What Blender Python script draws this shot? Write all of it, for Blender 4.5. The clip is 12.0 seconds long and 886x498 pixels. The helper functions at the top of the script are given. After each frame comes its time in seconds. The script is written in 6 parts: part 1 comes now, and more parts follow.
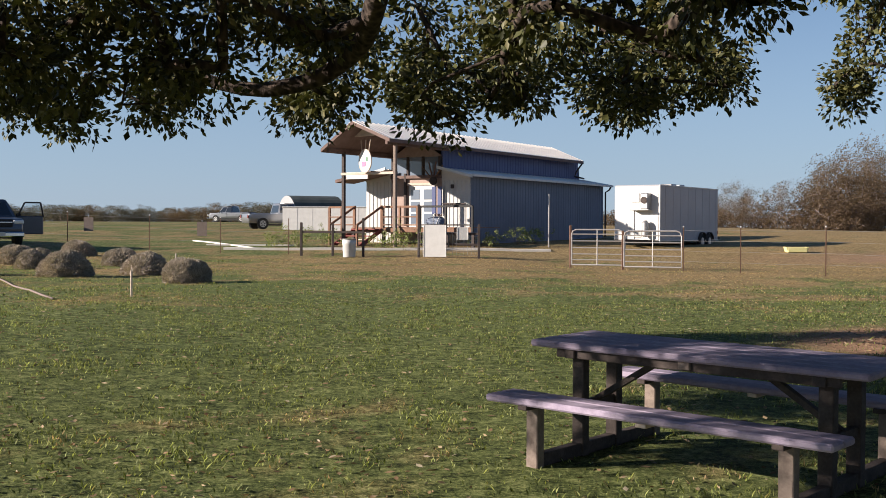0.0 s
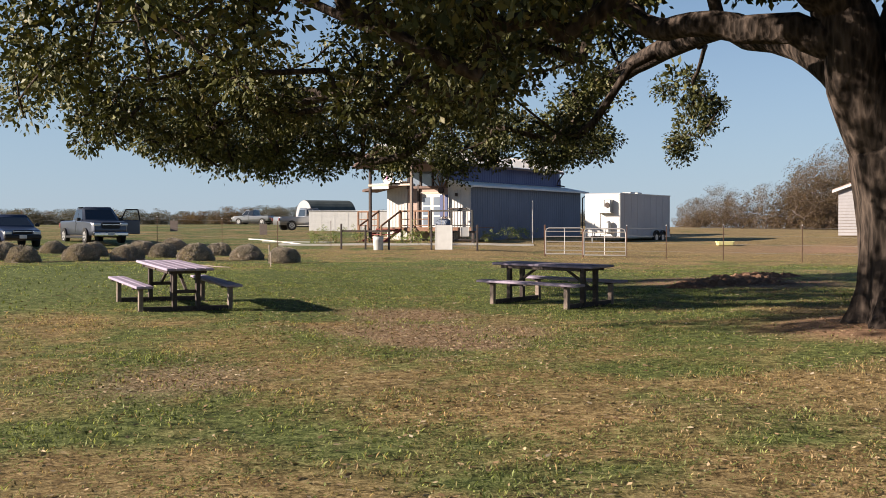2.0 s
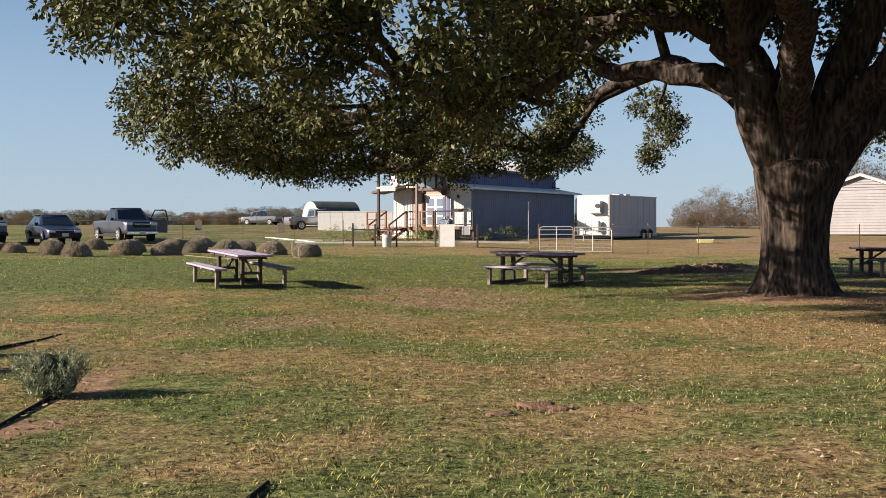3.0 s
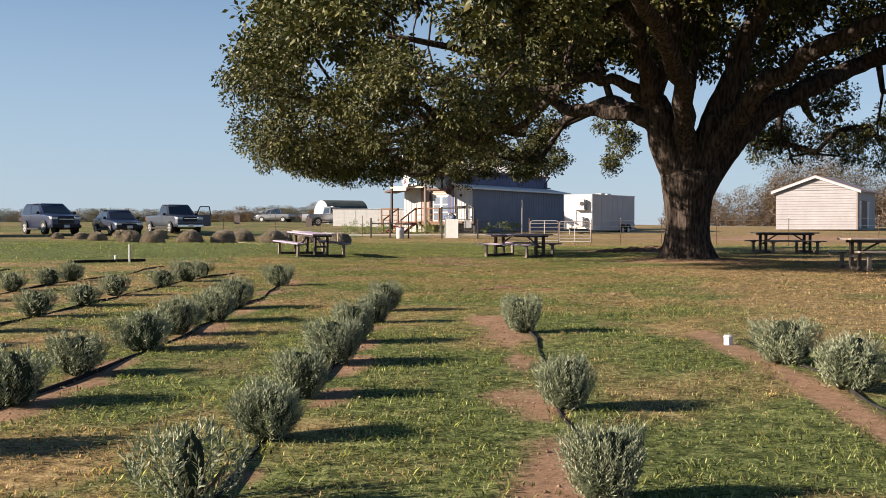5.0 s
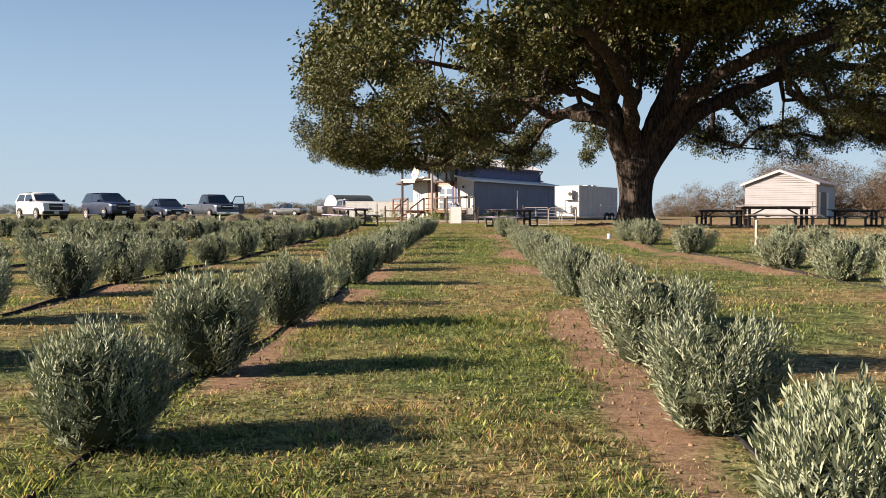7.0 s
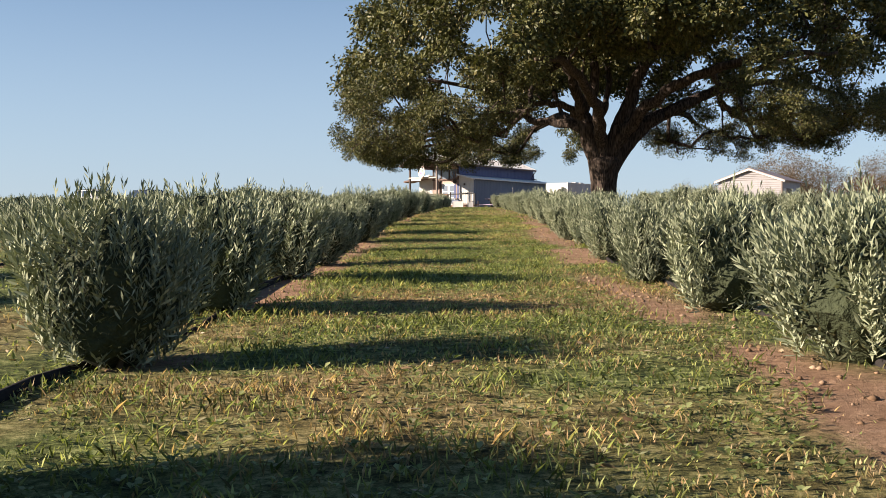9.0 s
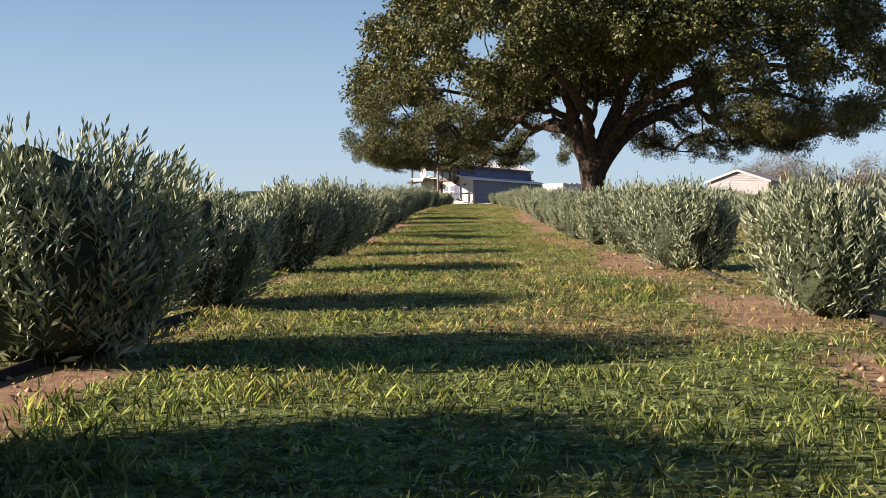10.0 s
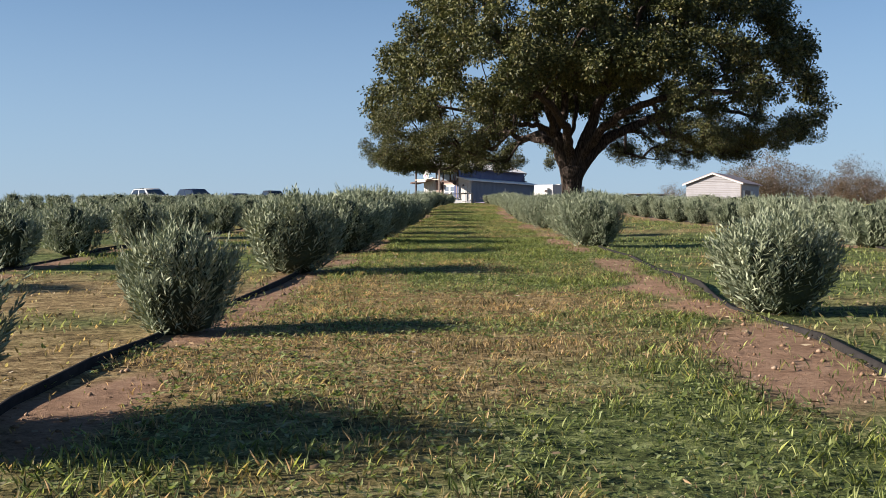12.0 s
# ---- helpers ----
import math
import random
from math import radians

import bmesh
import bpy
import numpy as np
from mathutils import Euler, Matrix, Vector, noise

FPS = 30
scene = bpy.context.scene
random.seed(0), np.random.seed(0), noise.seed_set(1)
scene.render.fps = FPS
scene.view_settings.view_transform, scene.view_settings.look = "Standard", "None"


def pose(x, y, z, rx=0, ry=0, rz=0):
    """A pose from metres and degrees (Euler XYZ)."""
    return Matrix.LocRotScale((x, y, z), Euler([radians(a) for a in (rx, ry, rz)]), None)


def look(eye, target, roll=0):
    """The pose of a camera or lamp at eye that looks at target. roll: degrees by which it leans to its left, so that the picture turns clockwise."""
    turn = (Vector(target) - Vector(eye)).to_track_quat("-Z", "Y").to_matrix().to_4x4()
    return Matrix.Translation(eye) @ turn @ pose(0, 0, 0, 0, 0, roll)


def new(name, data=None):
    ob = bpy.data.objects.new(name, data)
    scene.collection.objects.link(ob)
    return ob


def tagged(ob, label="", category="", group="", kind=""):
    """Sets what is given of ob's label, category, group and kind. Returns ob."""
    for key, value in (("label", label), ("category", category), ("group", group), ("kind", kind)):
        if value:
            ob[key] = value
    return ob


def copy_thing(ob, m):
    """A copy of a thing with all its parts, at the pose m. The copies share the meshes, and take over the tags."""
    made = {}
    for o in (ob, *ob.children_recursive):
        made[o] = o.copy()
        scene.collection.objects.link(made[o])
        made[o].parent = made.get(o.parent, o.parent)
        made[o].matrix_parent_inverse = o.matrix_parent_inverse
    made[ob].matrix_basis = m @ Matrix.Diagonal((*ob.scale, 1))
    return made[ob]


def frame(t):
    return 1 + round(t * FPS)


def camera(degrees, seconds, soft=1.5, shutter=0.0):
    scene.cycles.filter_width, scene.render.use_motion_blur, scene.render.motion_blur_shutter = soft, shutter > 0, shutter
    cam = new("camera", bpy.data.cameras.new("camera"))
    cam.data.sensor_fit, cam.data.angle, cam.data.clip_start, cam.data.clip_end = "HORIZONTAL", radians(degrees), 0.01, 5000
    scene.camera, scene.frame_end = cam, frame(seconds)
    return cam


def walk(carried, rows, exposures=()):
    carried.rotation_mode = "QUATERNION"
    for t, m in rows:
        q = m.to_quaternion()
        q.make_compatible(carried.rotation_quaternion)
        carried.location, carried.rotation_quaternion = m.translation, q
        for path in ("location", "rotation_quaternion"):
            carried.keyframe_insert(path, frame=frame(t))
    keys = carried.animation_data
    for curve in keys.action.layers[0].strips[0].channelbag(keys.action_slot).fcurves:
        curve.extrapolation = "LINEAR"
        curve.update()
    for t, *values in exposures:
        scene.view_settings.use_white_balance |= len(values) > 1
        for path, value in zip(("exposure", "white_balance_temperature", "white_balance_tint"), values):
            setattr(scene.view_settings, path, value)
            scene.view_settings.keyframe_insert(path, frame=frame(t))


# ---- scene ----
cam = camera(42.7, 12.0, soft=0.8)
# seconds, x, y, z, then the turns about x, y and z in degrees
PATH_ROWS = [
    (0.0, -0.016, 0.027, 1.702, 88.935, -0.185, -0.044),
    (0.5, -0.105, -4.081, 1.710, 88.953, -0.089, -0.039),
    (1.0, -0.192, -7.798, 1.678, 88.976, -0.010, -0.034),
    (1.5, -0.278, -11.119, 1.632, 89.002, 0.050, -0.027),
    (2.0, -0.363, -14.081, 1.581, 89.029, 0.090, -0.020),
    (2.5, -0.445, -16.872, 1.525, 89.053, 0.108, -0.012),
    (3.0, -0.524, -19.619, 1.462, 89.073, 0.107, -0.004),
    (3.5, -0.603, -22.358, 1.384, 89.086, 0.091, 0.002),
    (4.0, -0.683, -25.103, 1.288, 89.090, 0.065, 0.008),
    (4.5, -0.766, -27.861, 1.179, 89.083, 0.036, 0.011),
    (5.0, -0.856, -30.630, 1.055, 89.066, 0.012, 0.012),
    (5.5, -0.953, -33.397, 0.897, 89.044, -0.003, 0.009),
    (6.0, -1.059, -36.164, 0.684, 89.024, -0.004, 0.003),
    (6.5, -1.172, -38.972, 0.402, 89.013, 0.010, -0.006),
    (7.0, -1.291, -41.846, 0.071, 89.016, 0.037, -0.018),
    (7.5, -1.413, -44.803, -0.242, 89.034, 0.075, -0.033),
    (8.0, -1.534, -47.772, -0.494, 89.064, 0.117, -0.050),
    (8.5, -1.650, -50.625, -0.683, 89.100, 0.157, -0.069),
    (9.0, -1.757, -53.263, -0.826, 89.134, 0.188, -0.089),
    (9.5, -1.852, -55.716, -0.949, 89.159, 0.202, -0.110),
    (10.0, -1.937, -58.196, -1.065, 89.171, 0.195, -0.132),
    (10.5, -2.012, -60.938, -1.171, 89.170, 0.163, -0.154),
    (11.0, -2.083, -63.857, -1.254, 89.157, 0.104, -0.176),
    (11.5, -2.151, -66.745, -1.309, 89.136, 0.018, -0.197),
    (12.0, -2.219, -69.530, -1.339, 89.109, -0.096, -0.218),
]
walk(cam, [(t, pose(*p)) for t, *p in PATH_ROWS], exposures=[(0.0, 1.15, 6150, 14), (2.0, 1.28, 6400, 13), (4.0, 1.36, 6450, 13), (8.0, 1.52, 6620, 14), (10.5, 1.53, 6480, 13), (12.0, 1.26, 5950, 11)])

# ---- light ----
SUN_FROM = Vector((-0.98, -0.2, 0.0)).normalized()
SUN_UP = radians(19.5)
sun = new("sun", bpy.data.lights.new("sun", "SUN"))
sun.data.energy, sun.data.angle, sun.data.color = 5.0, radians(0.6), (1.0, 0.87, 0.70)
sun.matrix_world = look(Vector((SUN_FROM.x * math.cos(SUN_UP), SUN_FROM.y * math.cos(SUN_UP), math.sin(SUN_UP))) * 100, (0, 0, 0))
world = bpy.data.worlds.new("sky")
scene.world = world
world.use_nodes = True
wn = world.node_tree
sky = wn.nodes.new("ShaderNodeTexSky")
sky.sky_type, sky.sun_disc = "NISHITA", False
sky.sun_elevation, sky.sun_rotation = SUN_UP, math.atan2(SUN_FROM.x, SUN_FROM.y) % (2 * math.pi)
sky.air_density, sky.dust_density, sky.ozone_density = 1.0, 0.12, 3.4
wn.nodes["Background"].inputs["Strength"].default_value = 0.052
tint = wn.nodes.new("ShaderNodeMix")
tint.data_type, tint.blend_type = "RGBA", "MULTIPLY"
tint.inputs[0].default_value, tint.inputs[7].default_value = 1.0, (0.76, 0.82, 0.87, 1)
wn.links.new(sky.outputs[0], tint.inputs[6])
haze = wn.nodes.new("ShaderNodeMix")
haze.data_type = "RGBA"
haze.inputs[7].default_value = (3.5, 4.5, 5.65, 1)
# haze thins out from the horizon upwards
heading = wn.nodes.new("ShaderNodeTexCoord")
height = wn.nodes.new("ShaderNodeSeparateXYZ")
thin = wn.nodes.new("ShaderNodeMapRange")
thin.interpolation_type = "SMOOTHSTEP"
for i, v in ((1, 0.0), (2, 0.34), (3, 0.7), (4, 0.0)):
    thin.inputs[i].default_value = v
wn.links.new(heading.outputs["Generated"], height.inputs[0])
wn.links.new(height.outputs["Z"], thin.inputs[0])
wn.links.new(thin.outputs[0], haze.inputs[0])
wn.links.new(tint.outputs[2], haze.inputs[6])
wn.links.new(haze.outputs[2], wn.nodes["Background"].inputs["Color"])


# ---- terrain, used by everything that stands on it ----
KNOT_Y = [-300, -140, -80, -70, -62, -50, -42, -35, -28, -18, -8, 3, 10, 25, 40, 46, 50, 54, 60, 80, 150, 300, 600, 4000]
KNOT_Z = [-7, -4.6, -2.45, -2.02, -1.68, -1.25, -.98, -.60, -.38, -.09, .07, .14, .2, .36, .44, .5, .72, .9, 1.0, 1.4, 2.0, 2.7, 3.4, 5.0]


def vnoise(x, y, scale, seed=0):
    """Smooth value noise between 0 and 1 for arrays."""
    x, y = np.asarray(x, float) / scale + seed * 17.31, np.asarray(y, float) / scale - seed * 9.7
    i, j = np.floor(x), np.floor(y)
    u, v = x - i, y - j
    u, v = u * u * (3 - 2 * u), v * v * (3 - 2 * v)

    def h(a, b):
        n = np.sin(a * 127.1 + b * 311.7 + seed * 74.7) * 43758.5453
        return n - np.floor(n)
    return (h(i, j) * (1 - u) + h(i + 1, j) * u) * (1 - v) + (h(i, j + 1) * (1 - u) + h(i + 1, j + 1) * u) * v


def smooth(a, lo, hi):
    k = np.clip((np.asarray(a, float) - lo) / (hi - lo), 0, 1)
    return k * k * (3 - 2 * k)


def gz(x, y):
    """Height of the ground (arrays or numbers)."""
    x, y = np.asarray(x, float), np.asarray(y, float)
    z = sum(np.interp(y + d, KNOT_Y, KNOT_Z) for d in (-2, -1, 0, 1, 2)) / 5
    z = z + 0.4 * smooth(-x, 8, 28) * smooth(y, 20, 45) - 0.9 * smooth(x, 25, 70) * smooth(y, 70, 150)
    z = z + 0.19 * smooth(-x, 1.0, 6.5) * smooth(y, 0.5, 9.5) * (1 - smooth(y, 18, 27))
    z = z - 0.17 * smooth(x, 1.0, 6.0) * smooth(y, 20, 30) * (1 - smooth(y, 44, 54))
    near = 1 - smooth(np.abs(x), 20, 40)
    z = z + near * (0.05 * (vnoise(x, y, 2.3, 1) - .5) + 0.025 * (vnoise(x, y, 0.7, 2) - .5))
    z = z + 0.18 * np.exp(-(((x - 6.3) / 1.9) ** 2 + ((y - 1.9) / 1.9) ** 2))    # root flare
    return z


def G(x, y):
    return float(gz(x, y))


ROW_X = {"A": ((-8, -3.95), (-14, -3.8), (-18, -3.75), (-32, -4.55), (-56, -5.45), (-66, -5.8)),
         "B": ((-14, -1.62), (-24, -1.98), (-31, -2.2), (-38, -2.6), (-50, -2.82), (-58, -3.2), (-66, -3.44)),
         "C": ((-16, 0.05), (-30, -0.08), (-38, -0.2), (-46, -0.46), (-55, -0.42), (-66, -0.7)),
         "D": ((-18, 2.2), (-25, 2.42), (-31, 2.8), (-52, 2.7), (-66, 2.3)),
         "E": ((-18, 4.75), (-35, 4.9), (-66, 4.5)), "F": ((-18, 7.2), (-35, 7.3), (-66, 6.9)), "J": ((-18, 9.7), (-35, 9.7), (-66, 9.3)),
         "K": ((-4, -5.7), (-12, -6.05), (-31, -6.5), (-66, -8.2)), "L": ((-4, -8.0), (-31, -8.6), (-66, -10.4)),
         "M": ((-3, -11.4), (-31, -11.0), (-66, -12.8)), "N": ((-2, -13.8), (-31, -13.4), (-66, -15.2)),
         "O": ((-2, -16.4), (-31, -15.8), (-66, -17.6))}


def row_x(k, y):
    pts = ROW_X[k][::-1]
    return np.interp(y, [p[0] for p in pts], [p[1] for p in pts])


def zones(x, y):
    """Bare soil, dry grass and wood chips, each 0 to 1."""
    x, y = np.asarray(x, float), np.asarray(y, float)
    soil = np.zeros_like(x)
    for k in ROW_X:
        top = ROW_X[k][0][0] + 0.8
        right = k in "CDEFJ"
        d = np.abs(x - row_x(k, y) + (0.22 if right else -0.12)) + 0.35 * (vnoise(x, y, 0.6, 6) - .5)
        span = {"C": (0.06, 0.30), "B": (0.02, 0.16)}.get(k, (0.08, 0.29) if right else (0.05, 0.2))
        soil = np.maximum(soil, (1 - smooth(d, *span)) * smooth(-y, -top, -top + 1) * (1 - smooth(-y, 66, 69)) * smooth(vnoise(x, y, 1.4, 7), 0.05, 0.35) * (0.55 if k in 'KLMNO' else 1))
    soil = np.maximum(soil, np.exp(-(((x - 7.0) / 2.8) ** 2 + ((y - 14.4) / 2.4) ** 2) * 1.2) * 1.4)
    soil = np.maximum(soil, 1.3 * np.exp(-(((x - 6.4) / 2.4) ** 2 + ((y - 1.7) / 2.0) ** 2) * 1.1))
    soil = np.maximum(soil, 0.42 * smooth(vnoise(x, y, 0.8, 8), 0.66, 0.88) * smooth(-y, -10, 5) * (1 - smooth(-y, 30, 40)))
    soil = np.maximum(soil, 0.75 * np.exp(-(((x - 24) / 14) ** 2 + ((y - 47) / 5) ** 2)))
    chips = np.exp(-(((x + 0.75 + 0.12 * (y - 3)) / 1.7) ** 2 + ((y - 2.6) / 3.2) ** 2)) * 1.5 * (0.12 + 1.2 * vnoise(x, y, 0.8, 9))
    chips = np.maximum(chips, 0.7 * np.exp(-(((x + 3) / 1.2) ** 2 + ((y + 3.0) / 1.8) ** 2)))
    dry = 0.25 + 0.5 * (vnoise(x, y, 6, 3) - .4) + 0.95 * (vnoise(x, y, 1.3, 5) - .5) + 0.85 * (vnoise(x, y, 0.36, 4) - .5)
    dry = dry + 0.62 * smooth(y, 25, 34) * smooth(x, -9, 3) + 0.16 * smooth(y, 26, 40) - 0.7 * np.exp(-((y - 14) / 9) ** 2) * (1 - smooth(x, 6, 12))
    dry = dry + 0.2 * np.exp(-((y + 6) / 8) ** 2) + 0.45 * smooth(x, 2.0, 7) * (1 - smooth(y, 8, 16)) * smooth(y, -24, -10) + 0.02 * smooth(-y, 36, 46) + 0.4 * smooth(-y, 59, 64) * (1 - smooth(x, -2.3, -1.2))
    return np.clip(soil, 0, 1), np.clip(dry, 0, 1), np.clip(chips, 0, 1)


# ---- materials ----
def material(name):
    m = bpy.data.materials.new(name)
    m.use_nodes = True
    nt = m.node_tree
    return m, nt, nt.nodes["Principled BSDF"]


def nd(nt, kind, **values):
    n = nt.nodes.new(kind)
    for key, v in values.items():
        n.inputs[key.replace("_", " ")].default_value = v
    return n


def ramp(nt, fac, stops):
    r = nt.nodes.new("ShaderNodeValToRGB")
    e = r.color_ramp.elements
    while len(e) < len(stops):
        e.new(0.5)
    for el, (p, c) in zip(e, stops):
        el.position, el.color = p, (*c, 1)
    nt.links.new(fac, r.inputs[0])
    return r.outputs[0]


def mixc(nt, fac, a, b, mode="MIX"):
    m = nt.nodes.new("ShaderNodeMix")
    m.data_type, m.blend_type = "RGBA", mode
    for sock, v in ((m.inputs[0], fac), (m.inputs[6], a), (m.inputs[7], b)):
        if isinstance(v, bpy.types.NodeSocket):
            nt.links.new(v, sock)
        else:
            sock.default_value = v if isinstance(v, (int, float)) else (*v, 1)
    return m.outputs[2]


def noise_out(nt, scale, detail=4, rough=0.6, space="Object"):
    tc = nt.nodes.new("ShaderNodeTexCoord")
    n = nd(nt, "ShaderNodeTexNoise", Scale=scale, Detail=detail, Roughness=rough)
    nt.links.new(tc.outputs[space], n.inputs["Vector"])
    return n.outputs["Fac"]


def bump(nt, bsdf, height, strength=0.4, dist=0.01):
    b = nd(nt, "ShaderNodeBump", Strength=strength, Distance=dist)
    nt.links.new(height, b.inputs["Height"])
    nt.links.new(b.outputs[0], bsdf.inputs["Normal"])


def plain(name, dark, light, scale=6, rough=0.6, metal=0.0, bumps=0.2, dist=0.004, fine=60, island=0.0):
    """A surface that varies between two colours at two scales."""
    m, nt, b = material(name)
    f = mixc(nt, 0.35, noise_out(nt, scale), noise_out(nt, fine, 3))
    col = ramp(nt, f, [(0.3, dark), (0.7, light)])
    if island:
        g = nt.nodes.new("ShaderNodeObjectInfo")
        col = mixc(nt, 1.0, col, ramp(nt, g.outputs["Random"], [(0, (1 - island,) * 3), (1, (1 + island,) * 3)]), "MULTIPLY")
    nt.links.new(col, b.inputs["Base Color"])
    b.inputs["Roughness"].default_value, b.inputs["Metallic"].default_value = rough, metal
    b.inputs["Specular IOR Level"].default_value = 0.2
    if bumps:
        bump(nt, b, noise_out(nt, fine, 3), bumps, dist)
    return m


def leafy(name, stops, trans=0.3, rough=0.5, clump=0.8, spec=0.35):
    """Foliage: every leaf its own tone, clumps lighter and darker, some light passing through."""
    m, nt, b = material(name)
    geo = nt.nodes.new("ShaderNodeNewGeometry")
    col = ramp(nt, geo.outputs["Random Per Island"], stops)
    tone = ramp(nt, noise_out(nt, clump, 3), [(0.3, (0.72, 0.74, 0.72)), (0.7, (1.2, 1.18, 1.1))])
    col = mixc(nt, 1.0, col, tone, "MULTIPLY")
    nt.links.new(col, b.inputs["Base Color"])
    b.inputs["Roughness"].default_value = rough
    b.inputs["Specular IOR Level"].default_value = spec
    tr = nt.nodes.new("ShaderNodeBsdfTranslucent")
    nt.links.new(mixc(nt, 1.0, col, (1.15, 1.2, 0.6), "MULTIPLY"), tr.inputs[0])
    mx = nd(nt, "ShaderNodeMixShader", Fac=trans)
    nt.links.new(b.outputs[0], mx.inputs[1])
    nt.links.new(tr.outputs[0], mx.inputs[2])
    nt.links.new(mx.outputs[0], nt.nodes["Material Output"].inputs[0])
    return m


def ground_material():
    m, nt, b = material("meadow_soil")
    at = nt.nodes.new("ShaderNodeAttribute")
    at.attribute_name = "zones"
    sep = nt.nodes.new("ShaderNodeSeparateColor")
    nt.links.new(at.outputs["Color"], sep.inputs[0])
    big, mid, fine = noise_out(nt, 0.35, 5), noise_out(nt, 7.5, 6, 0.8), noise_out(nt, 34, 6, 0.85)
    green = ramp(nt, mixc(nt, 0.5, mid, fine), [(0.41, (0.0165, 0.0225, 0.0085)), (0.5, (0.106, 0.131, 0.042)), (0.59, (0.285, 0.31, 0.125))])
    dry = ramp(nt, mixc(nt, 0.5, mid, fine), [(0.41, (0.0541, 0.0374, 0.0186)), (0.5, (0.256, 0.182, 0.0849)), (0.60, (0.511, 0.403, 0.217))])
    soil = ramp(nt, mixc(nt, 0.45, mid, fine), [(0.36, (0.158, 0.0906, 0.0557)), (0.55, (0.346, 0.221, 0.145)), (0.72, (0.524, 0.378, 0.268))])
    chips = ramp(nt, fine, [(0.40, (0.0768, 0.0499, 0.0306)), (0.51, (0.307, 0.211, 0.138)), (0.62, (0.576, 0.451, 0.337))])

    def edge(sock, lo, hi):
        k = nd(nt, "ShaderNodeMath")
        k.operation = "ADD"
        nt.links.new(sock, k.inputs[0])
        s = nd(nt, "ShaderNodeMath")
        s.operation = "MULTIPLY_ADD"
        nt.links.new(fine, s.inputs[0])
        s.inputs[1].default_value, s.inputs[2].default_value = 0.9, -0.45
        nt.links.new(s.outputs[0], k.inputs[1])
        r = nd(nt, "ShaderNodeMapRange")
        r.inputs[1].default_value, r.inputs[2].default_value = lo, hi
        nt.links.new(k.outputs[0], r.inputs[0])
        return r.outputs[0]
    col = mixc(nt, edge(sep.outputs[1], 0.2, 0.8), green, dry)
    col = mixc(nt, edge(sep.outputs[2], 0.3, 0.75), col, chips)
    col = mixc(nt, edge(sep.outputs[0], 0.3, 0.7), col, soil)
    col = mixc(nt, 1.0, col, ramp(nt, big, [(0.3, (0.86, 0.88, 0.86)), (0.7, (1.12, 1.08, 1.05))]), "MULTIPLY")
    nt.links.new(col, b.inputs["Base Color"])
    b.inputs["Roughness"].default_value, b.inputs["Specular IOR Level"].default_value = 0.95, 0.1
    bump(nt, b, mixc(nt, 0.5, mid, fine), 0.9, 0.05)
    return m


def grass_material(name, green, dry):
    m, nt, b = material(name)
    at = nt.nodes.new("ShaderNodeAttribute")
    at.attribute_name = "zones"
    sep = nt.nodes.new("ShaderNodeSeparateColor")
    nt.links.new(at.outputs["Color"], sep.inputs[0])
    geo = nt.nodes.new("ShaderNodeNewGeometry")
    k = nd(nt, "ShaderNodeMath")
    k.operation = "SUBTRACT"
    nt.links.new(sep.outputs[1], k.inputs[0])
    nt.links.new(geo.outputs["Random Per Island"], k.inputs[1])
    r = nd(nt, "ShaderNodeMapRange")
    r.inputs[1].default_value, r.inputs[2].default_value = -0.12, 0.12
    nt.links.new(k.outputs[0], r.inputs[0])
    tone = mixc(nt, 1.0, ramp(nt, noise_out(nt, 2.0, 3), [(0.3, (0.78, 0.82, 0.8)), (0.7, (1.2, 1.12, 1.0))]), ramp(nt, noise_out(nt, 9.0, 3), [(0.37, (0.28, 0.32, 0.27)), (0.63, (1.6, 1.5, 1.32))]), "MULTIPLY")
    g = ramp(nt, geo.outputs["Random Per Island"], green)
    d = ramp(nt, noise_out(nt, 90, 1), dry)
    col = mixc(nt, 1.0, mixc(nt, r.outputs[0], g, d), tone, "MULTIPLY")
    nt.links.new(col, b.inputs["Base Color"])
    b.inputs["Roughness"].default_value, b.inputs["Specular IOR Level"].default_value = 0.6, 0.25
    tr = nt.nodes.new("ShaderNodeBsdfTranslucent")
    nt.links.new(mixc(nt, 1.0, col, (1.2, 1.2, 0.7), "MULTIPLY"), tr.inputs[0])
    mx = nd(nt, "ShaderNodeMixShader", Fac=0.45)
    nt.links.new(b.outputs[0], mx.inputs[1])
    nt.links.new(tr.outputs[0], mx.inputs[2])
    nt.links.new(mx.outputs[0], nt.nodes["Material Output"].inputs[0])
    return m


